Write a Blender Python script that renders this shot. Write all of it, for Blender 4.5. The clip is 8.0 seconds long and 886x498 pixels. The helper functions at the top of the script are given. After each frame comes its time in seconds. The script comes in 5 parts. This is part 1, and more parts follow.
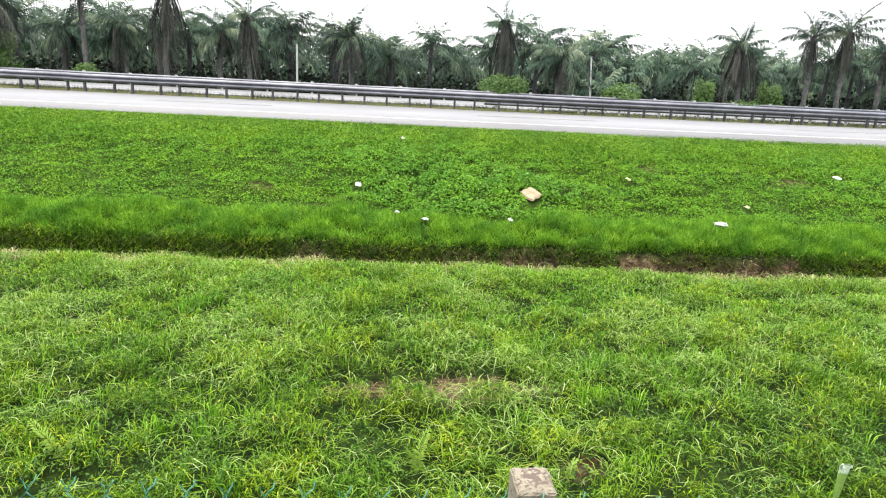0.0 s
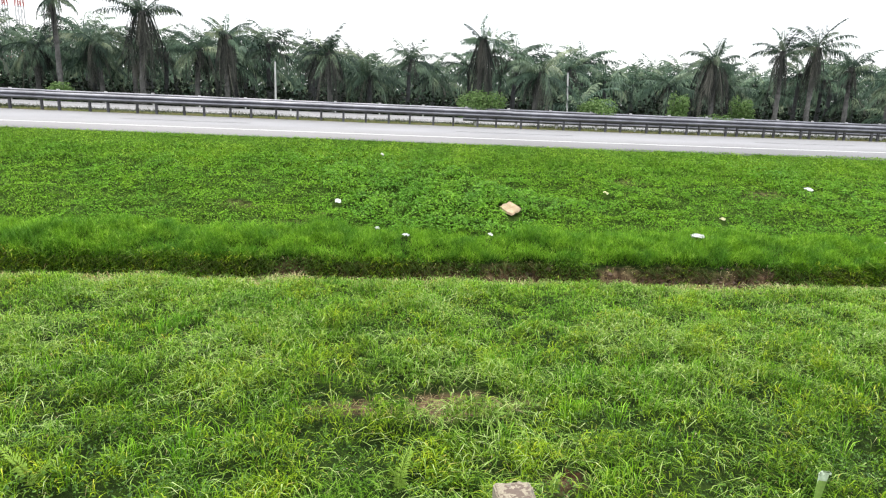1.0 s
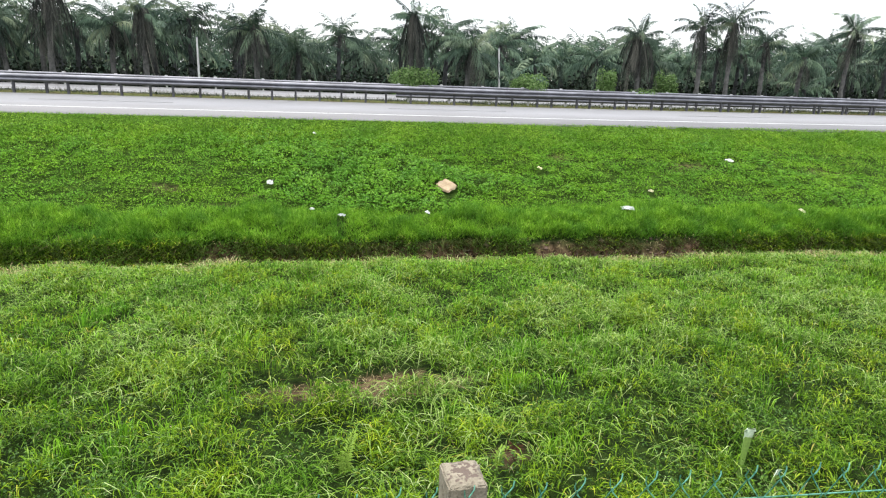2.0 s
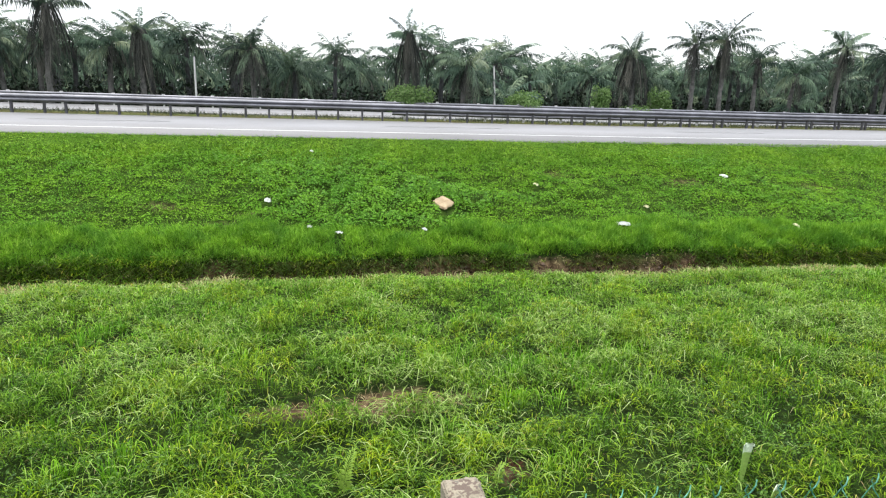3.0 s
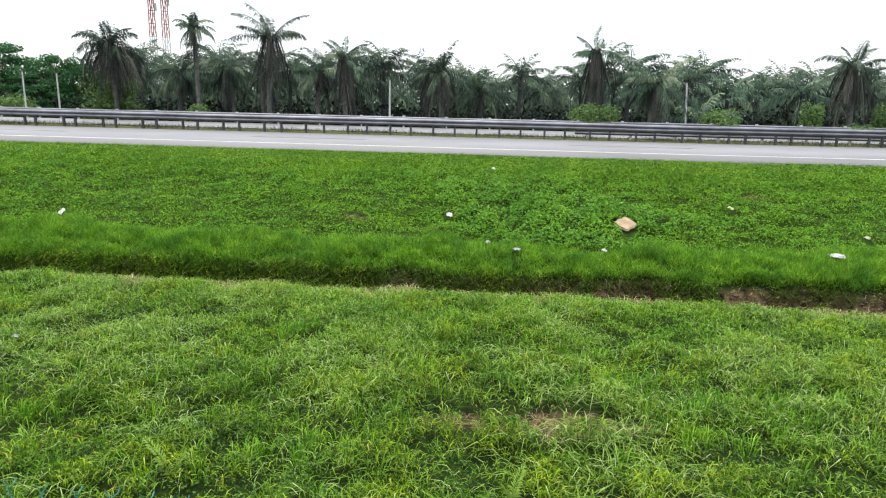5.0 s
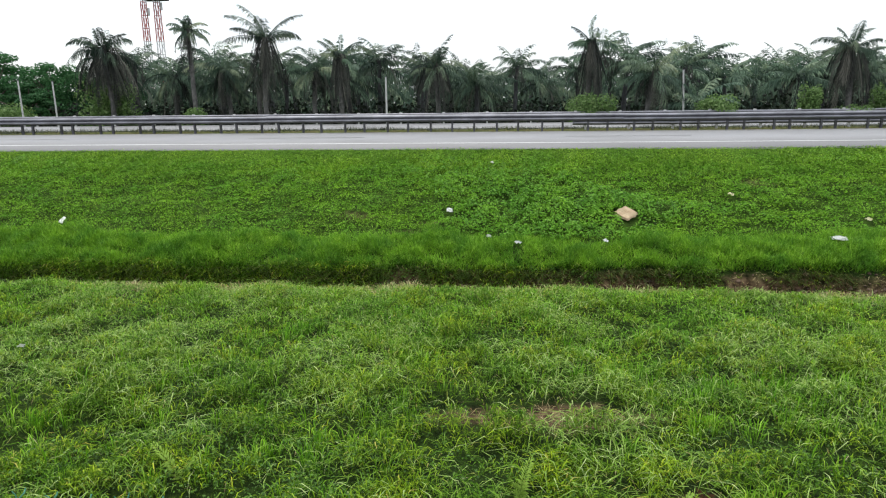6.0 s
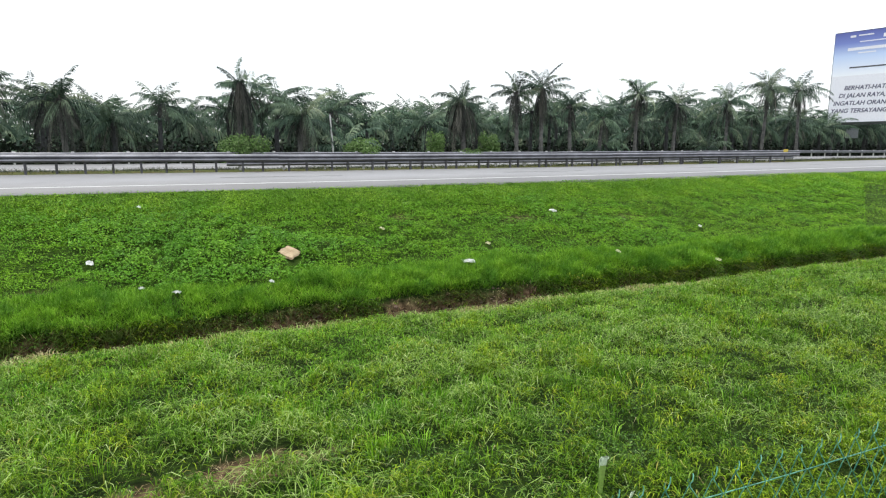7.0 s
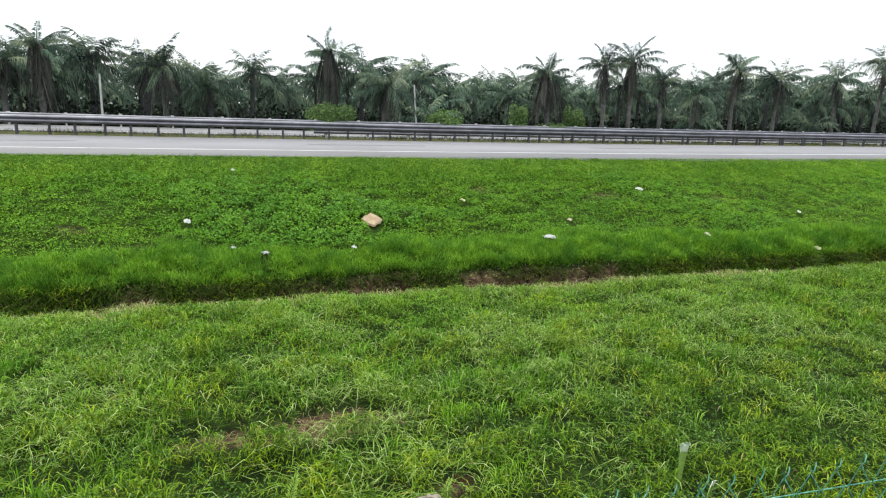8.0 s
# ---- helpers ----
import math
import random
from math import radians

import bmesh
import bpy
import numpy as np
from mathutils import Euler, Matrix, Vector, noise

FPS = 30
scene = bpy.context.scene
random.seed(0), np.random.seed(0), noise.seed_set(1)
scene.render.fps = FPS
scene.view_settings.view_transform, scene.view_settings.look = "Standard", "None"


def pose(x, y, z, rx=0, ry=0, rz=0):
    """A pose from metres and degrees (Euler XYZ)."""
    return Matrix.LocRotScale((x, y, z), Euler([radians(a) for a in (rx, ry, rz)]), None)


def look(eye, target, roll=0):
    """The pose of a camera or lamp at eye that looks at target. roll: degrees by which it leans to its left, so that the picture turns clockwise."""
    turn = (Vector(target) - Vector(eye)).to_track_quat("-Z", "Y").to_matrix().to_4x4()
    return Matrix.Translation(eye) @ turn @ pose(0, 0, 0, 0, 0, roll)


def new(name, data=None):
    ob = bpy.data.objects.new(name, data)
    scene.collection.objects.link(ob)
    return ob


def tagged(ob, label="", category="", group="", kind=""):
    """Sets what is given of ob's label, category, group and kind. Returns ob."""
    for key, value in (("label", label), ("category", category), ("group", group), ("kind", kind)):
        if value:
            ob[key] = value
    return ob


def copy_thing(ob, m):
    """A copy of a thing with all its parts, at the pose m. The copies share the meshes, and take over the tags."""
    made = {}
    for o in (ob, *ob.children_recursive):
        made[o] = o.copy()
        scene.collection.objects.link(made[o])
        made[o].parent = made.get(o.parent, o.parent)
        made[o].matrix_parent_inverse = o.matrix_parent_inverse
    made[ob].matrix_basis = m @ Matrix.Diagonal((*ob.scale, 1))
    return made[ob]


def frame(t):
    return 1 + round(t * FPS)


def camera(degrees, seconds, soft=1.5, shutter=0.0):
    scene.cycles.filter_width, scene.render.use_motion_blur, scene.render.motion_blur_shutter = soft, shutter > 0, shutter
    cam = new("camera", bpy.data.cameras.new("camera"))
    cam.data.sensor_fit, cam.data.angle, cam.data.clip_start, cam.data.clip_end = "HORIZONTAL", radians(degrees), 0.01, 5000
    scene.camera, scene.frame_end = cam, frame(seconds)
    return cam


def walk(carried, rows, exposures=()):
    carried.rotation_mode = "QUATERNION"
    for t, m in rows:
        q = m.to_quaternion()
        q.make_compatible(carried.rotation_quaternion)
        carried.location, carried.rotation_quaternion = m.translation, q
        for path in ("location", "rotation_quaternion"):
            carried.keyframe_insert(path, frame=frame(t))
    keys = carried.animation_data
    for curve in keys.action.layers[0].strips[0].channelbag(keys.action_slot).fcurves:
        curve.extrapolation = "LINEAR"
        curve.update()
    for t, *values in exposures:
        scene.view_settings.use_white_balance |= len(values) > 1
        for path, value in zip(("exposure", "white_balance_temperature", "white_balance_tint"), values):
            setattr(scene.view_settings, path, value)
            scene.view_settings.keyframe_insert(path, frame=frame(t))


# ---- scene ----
cam = camera(70.5, 8.0, soft=1.2)

PATH = [
    (0, (0.566, -1.143, 1.084), (0.683, 0.787, 0.574), 2.9),
    (0.3, (0.572, -1.134, 1.084), (0.705, 0.804, 0.61), 2.7),
    (0.5, (0.57, -1.14, 1.08), (0.712, 0.803, 0.625), 2.7),
    (0.7, (0.59, -1.11, 1.081), (0.731, 0.835, 0.636), 2.8),
    (1, (0.572, -1.149, 1.086), (0.748, 0.79, 0.626), 2.5),
    (1.2, (0.585, -1.143, 1.076), (0.808, 0.788, 0.604), 1.9),
    (1.5, (0.592, -1.145, 1.049), (0.885, 0.789, 0.63), 2.3),
    (1.7, (0.573, -1.134, 1.069), (0.95, 0.758, 0.541), 2.0),
    (1.8, (0.569, -1.127, 1.076), (0.949, 0.763, 0.543), 2.0),
    (2, (0.57, -1.098, 1.088), (0.944, 0.797, 0.567), 2.1),
    (2.2, (0.551, -1.112, 1.091), (0.936, 0.792, 0.614), 1.7),
    (3.3, (0.549, -1.129, 1.107), (0.934, 0.778, 0.642), 1.8),
    (3.5, (0.57, -1.105, 1.104), (0.955, 0.809, 0.673), 1.5),
    (3.8, (0.529, -1.1, 1.079), (0.837, 0.818, 0.603), 1.8),
    (4, (0.523, -1.106, 1.061), (0.754, 0.817, 0.562), 2.3),
    (4.2, (0.476, -1.155, 1.068), (0.563, 0.783, 0.582), 1.3),
    (4.5, (0.497, -1.11, 1.065), (0.445, 0.819, 0.54), 2.3),
    (4.7, (0.486, -1.108, 1.072), (0.396, 0.829, 0.582), 2.4),
    (5.8, (0.517, -1.097, 1.049), (0.188, 0.843, 0.694), -1.7),
    (6, (0.502, -1.104, 1.077), (0.333, 0.839, 0.636), -0.6),
    (6.2, (0.5, -1.097, 1.09), (0.533, 0.852, 0.645), -1.0),
    (6.3, (0.493, -1.1, 1.095), (0.654, 0.842, 0.643), -0.9),
    (6.5, (0.485, -1.09, 1.099), (0.842, 0.845, 0.741), 0.1),
    (6.7, (0.48, -1.08, 1.103), (1.094, 0.795, 0.771), -0.5),
    (6.8, (0.481, -1.079, 1.101), (1.178, 0.77, 0.793), -0.8),
    (7, (0.494, -1.098, 1.093), (1.345, 0.683, 0.772), 0.2),
    (7.2, (0.444, -1.067, 1.087), (1.329, 0.689, 0.724), 1.4),
    (7.3, (0.426, -1.052, 1.089), (1.312, 0.698, 0.697), 2.3),
    (7.5, (0.401, -1.052, 1.098), (1.193, 0.741, 0.702), 1.1),
    (7.7, (0.403, -1.062, 1.084), (1.106, 0.769, 0.691), 1.0),
    (8, (0.418, -1.055, 1.06), (1.041, 0.801, 0.653), 1.7),
]
walk(cam, [(t, look(eye, target, roll)) for t, eye, target, roll in PATH],
     exposures=[(0, 0.65, 6520, 10), (0.5, 0.55, 6500, 10), (1.0, 0.41, 6450, 10), (1.5, 0.31, 6400, 10), (2.2, 0.32, 6350, 10), (3.5, 0.31, 6350, 9), (4.0, 0.25, 6350, 9), (4.5, 0.29, 6350, 9), (5.8, -0.17, 6320, 8), (6.0, -0.16, 6320, 8), (6.5, 0.03, 6360, 8), (7.5, -0.09, 6340, 8), (8.0, -0.04, 6340, 8)])


# ---- world, sun, exposure ----
world = bpy.data.worlds.new("overcast_sky")
scene.world = world
world.use_nodes = True
wn, wl = world.node_tree.nodes, world.node_tree.links
wn.clear()
sky = wn.new("ShaderNodeTexSky")
sky.sky_type, sky.sun_disc = "NISHITA", False
sky.sun_elevation, sky.sun_rotation = radians(76), radians(-54)
sky.air_density, sky.dust_density = 1.0, 4.0
clear = wn.new("ShaderNodeBackground")
clear.inputs["Strength"].default_value = 0.10
wl.new(sky.outputs[0], clear.inputs["Color"])
wtc = wn.new("ShaderNodeTexCoord")
wnoise = wn.new("ShaderNodeTexNoise")
wnoise.inputs["Scale"].default_value = 2.2
wnoise.inputs["Detail"].default_value = 5
wl.new(wtc.outputs["Generated"], wnoise.inputs["Vector"])
wramp = wn.new("ShaderNodeValToRGB")
wramp.color_ramp.elements[0].position, wramp.color_ramp.elements[0].color = 0.3, (0.86, 0.86, 0.88, 1)
wramp.color_ramp.elements[1].position, wramp.color_ramp.elements[1].color = 0.7, (1.0, 0.985, 0.975, 1)
wl.new(wnoise.outputs["Fac"], wramp.inputs["Fac"])
cloud = wn.new("ShaderNodeBackground")
cloud.inputs["Strength"].default_value = 1.05
wl.new(wramp.outputs["Color"], cloud.inputs["Color"])
wsep, wmap = wn.new("ShaderNodeSeparateXYZ"), wn.new("ShaderNodeMapRange")
wl.new(wtc.outputs["Generated"], wsep.inputs[0])
wl.new(wsep.outputs["Z"], wmap.inputs["Value"])
wmap.inputs["From Min"].default_value, wmap.inputs["From Max"].default_value = 0.12, 1.0
wmap.inputs["To Min"].default_value, wmap.inputs["To Max"].default_value = 1.08, 2.7
wl.new(wmap.outputs["Result"], cloud.inputs["Strength"])
wadd = wn.new("ShaderNodeAddShader")
wl.new(clear.outputs[0], wadd.inputs[0])
wl.new(cloud.outputs[0], wadd.inputs[1])
wout = wn.new("ShaderNodeOutputWorld")
wl.new(wadd.outputs[0], wout.inputs["Surface"])

sun = new("sun", bpy.data.lights.new("sun", "SUN"))
sun.data.energy, sun.data.angle, sun.data.color = 1.3, radians(16), (1.0, 0.96, 0.88)
sun.matrix_world = look((-14, 10, 70), (0, 0, 0))


# ---- materials ----
def nodes_of(name, rough=0.7, metal=0.0, spec=0.5):
    m = bpy.data.materials.new(name)
    m.use_nodes = True
    b = m.node_tree.nodes["Principled BSDF"]
    b.inputs["Roughness"].default_value = rough
    b.inputs["Metallic"].default_value = metal
    b.inputs["Specular IOR Level"].default_value = spec
    return m, m.node_tree.nodes, m.node_tree.links, b


def ramp(nt, stops):
    r = nt.new("ShaderNodeValToRGB")
    els = r.color_ramp.elements
    while len(els) < len(stops):
        els.new(0.5)
    for e, (p, c) in zip(els, stops):
        e.position, e.color = p, (*c, 1)
    return r


def surface(name, dark, light, scale=3.0, rough=0.7, metal=0.0, bump=0.0, fine=40.0, spec=0.5, wear=None, wear_at=0.62, object_random=0.0):
    """A worn surface: two colours mixed by a broad noise, a fine grain on top, optional worn patches and bump."""
    m, nt, lk, b = nodes_of(name, rough, metal, spec)
    tc = nt.new("ShaderNodeTexCoord")
    broad, grain = nt.new("ShaderNodeTexNoise"), nt.new("ShaderNodeTexNoise")
    broad.inputs["Scale"].default_value, broad.inputs["Detail"].default_value = scale, 6
    grain.inputs["Scale"].default_value, grain.inputs["Detail"].default_value = fine, 3
    for n in (broad, grain):
        lk.new(tc.outputs["Object"], n.inputs["Vector"])
    r = ramp(nt, [(0.32, dark), (0.68, light)])
    lk.new(broad.outputs["Fac"], r.inputs["Fac"])
    mix = nt.new("ShaderNodeMix")
    mix.data_type, mix.blend_type = "RGBA", "MULTIPLY"
    mix.inputs["Factor"].default_value = 0.55
    g = ramp(nt, [(0.25, (0.55, 0.55, 0.55)), (0.75, (1.15, 1.15, 1.15))])
    lk.new(grain.outputs["Fac"], g.inputs["Fac"])
    lk.new(r.outputs["Color"], mix.inputs["A"])
    lk.new(g.outputs["Color"], mix.inputs["B"])
    out = mix.outputs["Result"]
    if wear:
        w = nt.new("ShaderNodeTexNoise")
        w.inputs["Scale"].default_value, w.inputs["Detail"].default_value = scale * 2.3, 8
        lk.new(tc.outputs["Object"], w.inputs["Vector"])
        wr = ramp(nt, [(wear_at, (0, 0, 0)), (wear_at + 0.08, (1, 1, 1))])
        lk.new(w.outputs["Fac"], wr.inputs["Fac"])
        mw = nt.new("ShaderNodeMix")
        mw.data_type = "RGBA"
        lk.new(wr.outputs["Color"], mw.inputs["Factor"])
        lk.new(out, mw.inputs["A"])
        mw.inputs["B"].default_value = (*wear, 1)
        out = mw.outputs["Result"]
    if object_random:
        oi, hs, mr = nt.new("ShaderNodeObjectInfo"), nt.new("ShaderNodeHueSaturation"), nt.new("ShaderNodeMapRange")
        lk.new(oi.outputs["Random"], mr.inputs["Value"])
        mr.inputs["To Min"].default_value, mr.inputs["To Max"].default_value = 1 - object_random, 1 + object_random
        lk.new(mr.outputs["Result"], hs.inputs["Value"])
        lk.new(out, hs.inputs["Color"])
        out = hs.outputs["Color"]
    lk.new(out, b.inputs["Base Color"])
    if bump:
        bp = nt.new("ShaderNodeBump")
        bp.inputs["Strength"].default_value, bp.inputs["Distance"].default_value = bump, 0.01
        lk.new(grain.outputs["Fac"], bp.inputs["Height"])
        lk.new(bp.outputs["Normal"], b.inputs["Normal"])
    return m


def leaf(name, stops, patch=None, patch_scale=0.5, rough=0.5, through_light=0.35, spec=0.06, each=0.0):
    """Foliage: every blade or leaf takes its own colour from stops; patch tints whole areas by a broad noise; light comes through."""
    m, nt, lk, b = nodes_of(name, rough, 0.0, spec)
    geo = nt.new("ShaderNodeNewGeometry")
    r = ramp(nt, stops)
    lk.new(geo.outputs["Random Per Island"], r.inputs["Fac"])
    out = r.outputs["Color"]
    if patch:
        tc, n = nt.new("ShaderNodeTexCoord"), nt.new("ShaderNodeTexNoise")
        n.inputs["Scale"].default_value, n.inputs["Detail"].default_value = patch_scale, 4
        lk.new(tc.outputs["Object"], n.inputs["Vector"])
        pr = ramp(nt, [(0.38, patch[0]), (0.62, patch[1])])
        lk.new(n.outputs["Fac"], pr.inputs["Fac"])
        mx = nt.new("ShaderNodeMix")
        mx.data_type, mx.blend_type = "RGBA", "MULTIPLY"
        mx.inputs["Factor"].default_value = 1.0
        lk.new(out, mx.inputs["A"])
        lk.new(pr.outputs["Color"], mx.inputs["B"])
        out = mx.outputs["Result"]
    if each:
        oi, mr, mx = nt.new("ShaderNodeObjectInfo"), nt.new("ShaderNodeMapRange"), nt.new("ShaderNodeMix")
        mr.inputs["To Min"].default_value, mr.inputs["To Max"].default_value = 1 - each, 1 + each
        mx.data_type, mx.blend_type = "RGBA", "MULTIPLY"
        mx.inputs["Factor"].default_value = 1.0
        lk.new(oi.outputs["Random"], mr.inputs["Value"])
        lk.new(out, mx.inputs["A"])
        lk.new(mr.outputs["Result"], mx.inputs["B"])
        out = mx.outputs["Result"]
    lk.new(out, b.inputs["Base Color"])
    tr, ms = nt.new("ShaderNodeBsdfTranslucent"), nt.new("ShaderNodeMixShader")
    lk.new(out, tr.inputs["Color"])
    ms.inputs["Fac"].default_value = through_light
    lk.new(b.outputs[0], ms.inputs[1])
    lk.new(tr.outputs[0], ms.inputs[2])
    lk.new(ms.outputs[0], nt["Material Output"].inputs["Surface"])
    return m


def plain(name, colour, rough=0.6, metal=0.0, scale=6.0, vary=0.12):
    lo, hi = [c * (1 - vary) for c in colour], [min(1, c * (1 + vary)) for c in colour]
    return surface(name, lo, hi, scale=scale, rough=rough, metal=metal, fine=60)


M_LAWN = leaf("lawn_blades", [(0.0, (0.017, 0.038, 0.003)), (0.3, (0.041, 0.096, 0.005)), (0.6, (0.094, 0.184, 0.008)), (0.84, (0.152, 0.258, 0.015)), (0.95, (0.222, 0.315, 0.036)), (1.0, (0.250, 0.240, 0.090))],
              patch=((0.62, 0.76, 0.80), (1.42, 1.22, 0.7)), patch_scale=1.4, rough=0.55, spec=0.04, through_light=0.13)
M_STRAND = leaf("pale_strands", [(0.0, (0.085, 0.180, 0.011)), (0.5, (0.148, 0.258, 0.026)), (0.8, (0.228, 0.336, 0.072)), (1.0, (0.350, 0.430, 0.175))], rough=0.5, spec=0.15, through_light=0.2)
M_WEED = leaf("weed_leaves", [(0.0, (0.018, 0.050, 0.006)), (0.5, (0.044, 0.102, 0.010)), (0.9, (0.078, 0.164, 0.016)), (1.0, (0.120, 0.225, 0.040))], rough=0.5, spec=0.15, through_light=0.12)
# thatch tones with the shade low in the grass mixed into them
M_SHADE_THATCH = leaf("shade_thatch_blades", [(0.0, (0.014, 0.022, 0.004)), (0.6, (0.028, 0.052, 0.006)), (0.9, (0.048, 0.085, 0.009)), (1.0, (0.105, 0.082, 0.036))], through_light=0.1, spec=0.03)
M_BANK = leaf("bank_blades", [(0.0, (0.098, 0.204, 0.018)), (0.4, (0.133, 0.264, 0.024)), (0.8, (0.173, 0.319, 0.033)), (1.0, (0.242, 0.374, 0.066))],
              patch=((0.72, 0.82, 0.7), (1.25, 1.15, 0.9)), patch_scale=0.9, rough=0.6, spec=0.06, through_light=0.25)
M_TALL = leaf("tall_blades", [(0.0, (0.044, 0.127, 0.005)), (0.45, (0.099, 0.243, 0.009)), (0.8, (0.176, 0.370, 0.023)), (1.0, (0.285, 0.465, 0.071))], patch=((0.75, 0.85, 0.75), (1.15, 1.1, 0.9)), patch_scale=0.6, rough=0.6, spec=0.08, through_light=0.25)
M_BELT = leaf("belt_blades", [(0.0, (0.050, 0.138, 0.009)), (0.5, (0.102, 0.236, 0.015)), (0.85, (0.152, 0.318, 0.026)), (1.0, (0.250, 0.410, 0.070))], patch=((0.62, 0.72, 0.74), (1.27, 1.18, 0.9)), patch_scale=2.0, rough=0.6, spec=0.06, through_light=0.25)
M_STRAW = leaf("straw_blades", [(0.0, (0.170, 0.116, 0.054)), (0.6, (0.319, 0.255, 0.128)), (1.0, (0.489, 0.446, 0.255))], through_light=0.2)
M_LITTERLEAF = leaf("dead_brown_leaves", [(0.0, (0.012, 0.008, 0.006)), (0.5, (0.05, 0.03, 0.018)), (0.85, (0.12, 0.08, 0.05)), (1.0, (0.26, 0.20, 0.13))], rough=0.8, through_light=0.1, spec=0.05)
M_CLOD = surface("soil_clods", (0.034, 0.020, 0.013), (0.120, 0.076, 0.050), scale=6, rough=0.95, bump=0.6, fine=60)
M_MEDIAN = leaf("median_blades", [(0.0, (0.016, 0.022, 0.010)), (0.5, (0.034, 0.045, 0.020)), (0.9, (0.062, 0.070, 0.036)), (1.0, (0.125, 0.115, 0.070))], patch=((0.5, 0.55, 0.65), (1.3, 1.3, 1.0)), patch_scale=0.7)
M_COVER = leaf("cover_leaves", [(0.0, (0.086, 0.204, 0.014)), (0.5, (0.120, 0.272, 0.018)), (0.9, (0.150, 0.318, 0.026)), (1.0, (0.210, 0.385, 0.055))],
               patch=((0.80, 0.88, 0.92), (1.16, 1.08, 0.85)), patch_scale=1.0, rough=0.6, spec=0.05, through_light=0.15)
M_CREEPER = leaf("creeper_leaves", [(0.0, (0.062, 0.172, 0.011)), (0.5, (0.102, 0.252, 0.016)), (0.9, (0.140, 0.315, 0.025)), (1.0, (0.210, 0.395, 0.055))],
                 patch=((0.84, 0.9, 0.95), (1.14, 1.08, 0.85)), patch_scale=1.6, rough=0.5, spec=0.12, through_light=0.12)
M_FERN = leaf("fern_leaves", [(0.0, (0.17, 0.30, 0.036)), (1.0, (0.29, 0.41, 0.080))])
M_RUST = leaf("rust_brown_fronds", [(0.0, (0.030, 0.014, 0.007)), (0.6, (0.060, 0.030, 0.014)), (1.0, (0.11, 0.062, 0.030))], rough=0.8)
M_FROND = leaf("palm_leaflets", [(0.0, (0.016, 0.032, 0.022)), (0.4, (0.047, 0.084, 0.057)), (0.75, (0.106, 0.158, 0.104)), (1.0, (0.200, 0.240, 0.150))],
               patch=((0.62, 0.66, 0.68), (1.36, 1.32, 1.22)), patch_scale=1.3, rough=0.5, through_light=0.2, spec=0.14, each=0.3)
M_DEAD = leaf("dead_fronds", [(0.0, (0.013, 0.015, 0.014)), (0.5, (0.040, 0.044, 0.038)), (0.85, (0.092, 0.093, 0.078)), (1.0, (0.180, 0.175, 0.145))], rough=0.8, through_light=0.15)
M_BUSH = leaf("bush_leaves", [(0.0, (0.062, 0.120, 0.032)), (0.6, (0.112, 0.190, 0.056)), (1.0, (0.190, 0.270, 0.110))])
M_WOODS = leaf("broad_leaves", [(0.0, (0.020, 0.066, 0.022)), (0.6, (0.034, 0.100, 0.033)), (1.0, (0.062, 0.145, 0.054))], each=0.3)
# near-black leaves: the shade under the palms is put into their colour
M_UNDER_SHADE = leaf("understorey_shade_leaves", [(0.0, (0.004, 0.008, 0.004)), (0.7, (0.008, 0.013, 0.007)), (1.0, (0.014, 0.021, 0.011))])
# trunk colour twice: darkened as shade deep in the plantation, pale in front
M_TRUNK_SHADED = surface("shaded_palm_trunk", (0.021, 0.022, 0.021), (0.051, 0.055, 0.056), scale=4, rough=0.9, bump=0.6, fine=25)
M_TRUNK_PALE = surface("pale_palm_trunk", (0.046, 0.046, 0.043), (0.135, 0.132, 0.122), scale=4, rough=0.9, bump=0.6, fine=25)
M_BARK = surface("bark", (0.047, 0.039, 0.027), (0.110, 0.094, 0.071), scale=5, rough=0.9, bump=0.6, fine=30)
M_ROAD = surface("worn_asphalt", (0.132, 0.131, 0.130), (0.166, 0.165, 0.165), scale=0.35, rough=0.55, bump=0.25, fine=120, wear=(0.126, 0.126, 0.122), wear_at=0.66)
M_LINE = surface("road_paint", (0.487, 0.487, 0.471), (0.628, 0.628, 0.612), scale=1.2, rough=0.6, fine=60, wear=(0.259, 0.259, 0.251), wear_at=0.66)
M_FAINT = surface("worn_out_road_paint", (0.20, 0.20, 0.195), (0.30, 0.30, 0.29), scale=1.2, rough=0.6, fine=60, wear=(0.16, 0.16, 0.157), wear_at=0.55)
M_STEEL = surface("galvanised_steel", (0.120, 0.122, 0.136), (0.215, 0.218, 0.240), scale=1.5, rough=0.5, metal=0.55, fine=30, wear=(0.157, 0.133, 0.118), wear_at=0.68)
M_POST = surface("weathered_post", (0.048, 0.048, 0.052), (0.105, 0.105, 0.112), scale=3, rough=0.7, metal=0.3, fine=30)
M_PALE = surface("pale_post", (0.377, 0.377, 0.361), (0.534, 0.534, 0.518), scale=3, rough=0.7, fine=30)
M_CONC = surface("fence_concrete", (0.165, 0.143, 0.098), (0.270, 0.236, 0.170), scale=9, rough=0.9, bump=0.8, fine=70, wear=(0.10, 0.088, 0.07), wear_at=0.6)
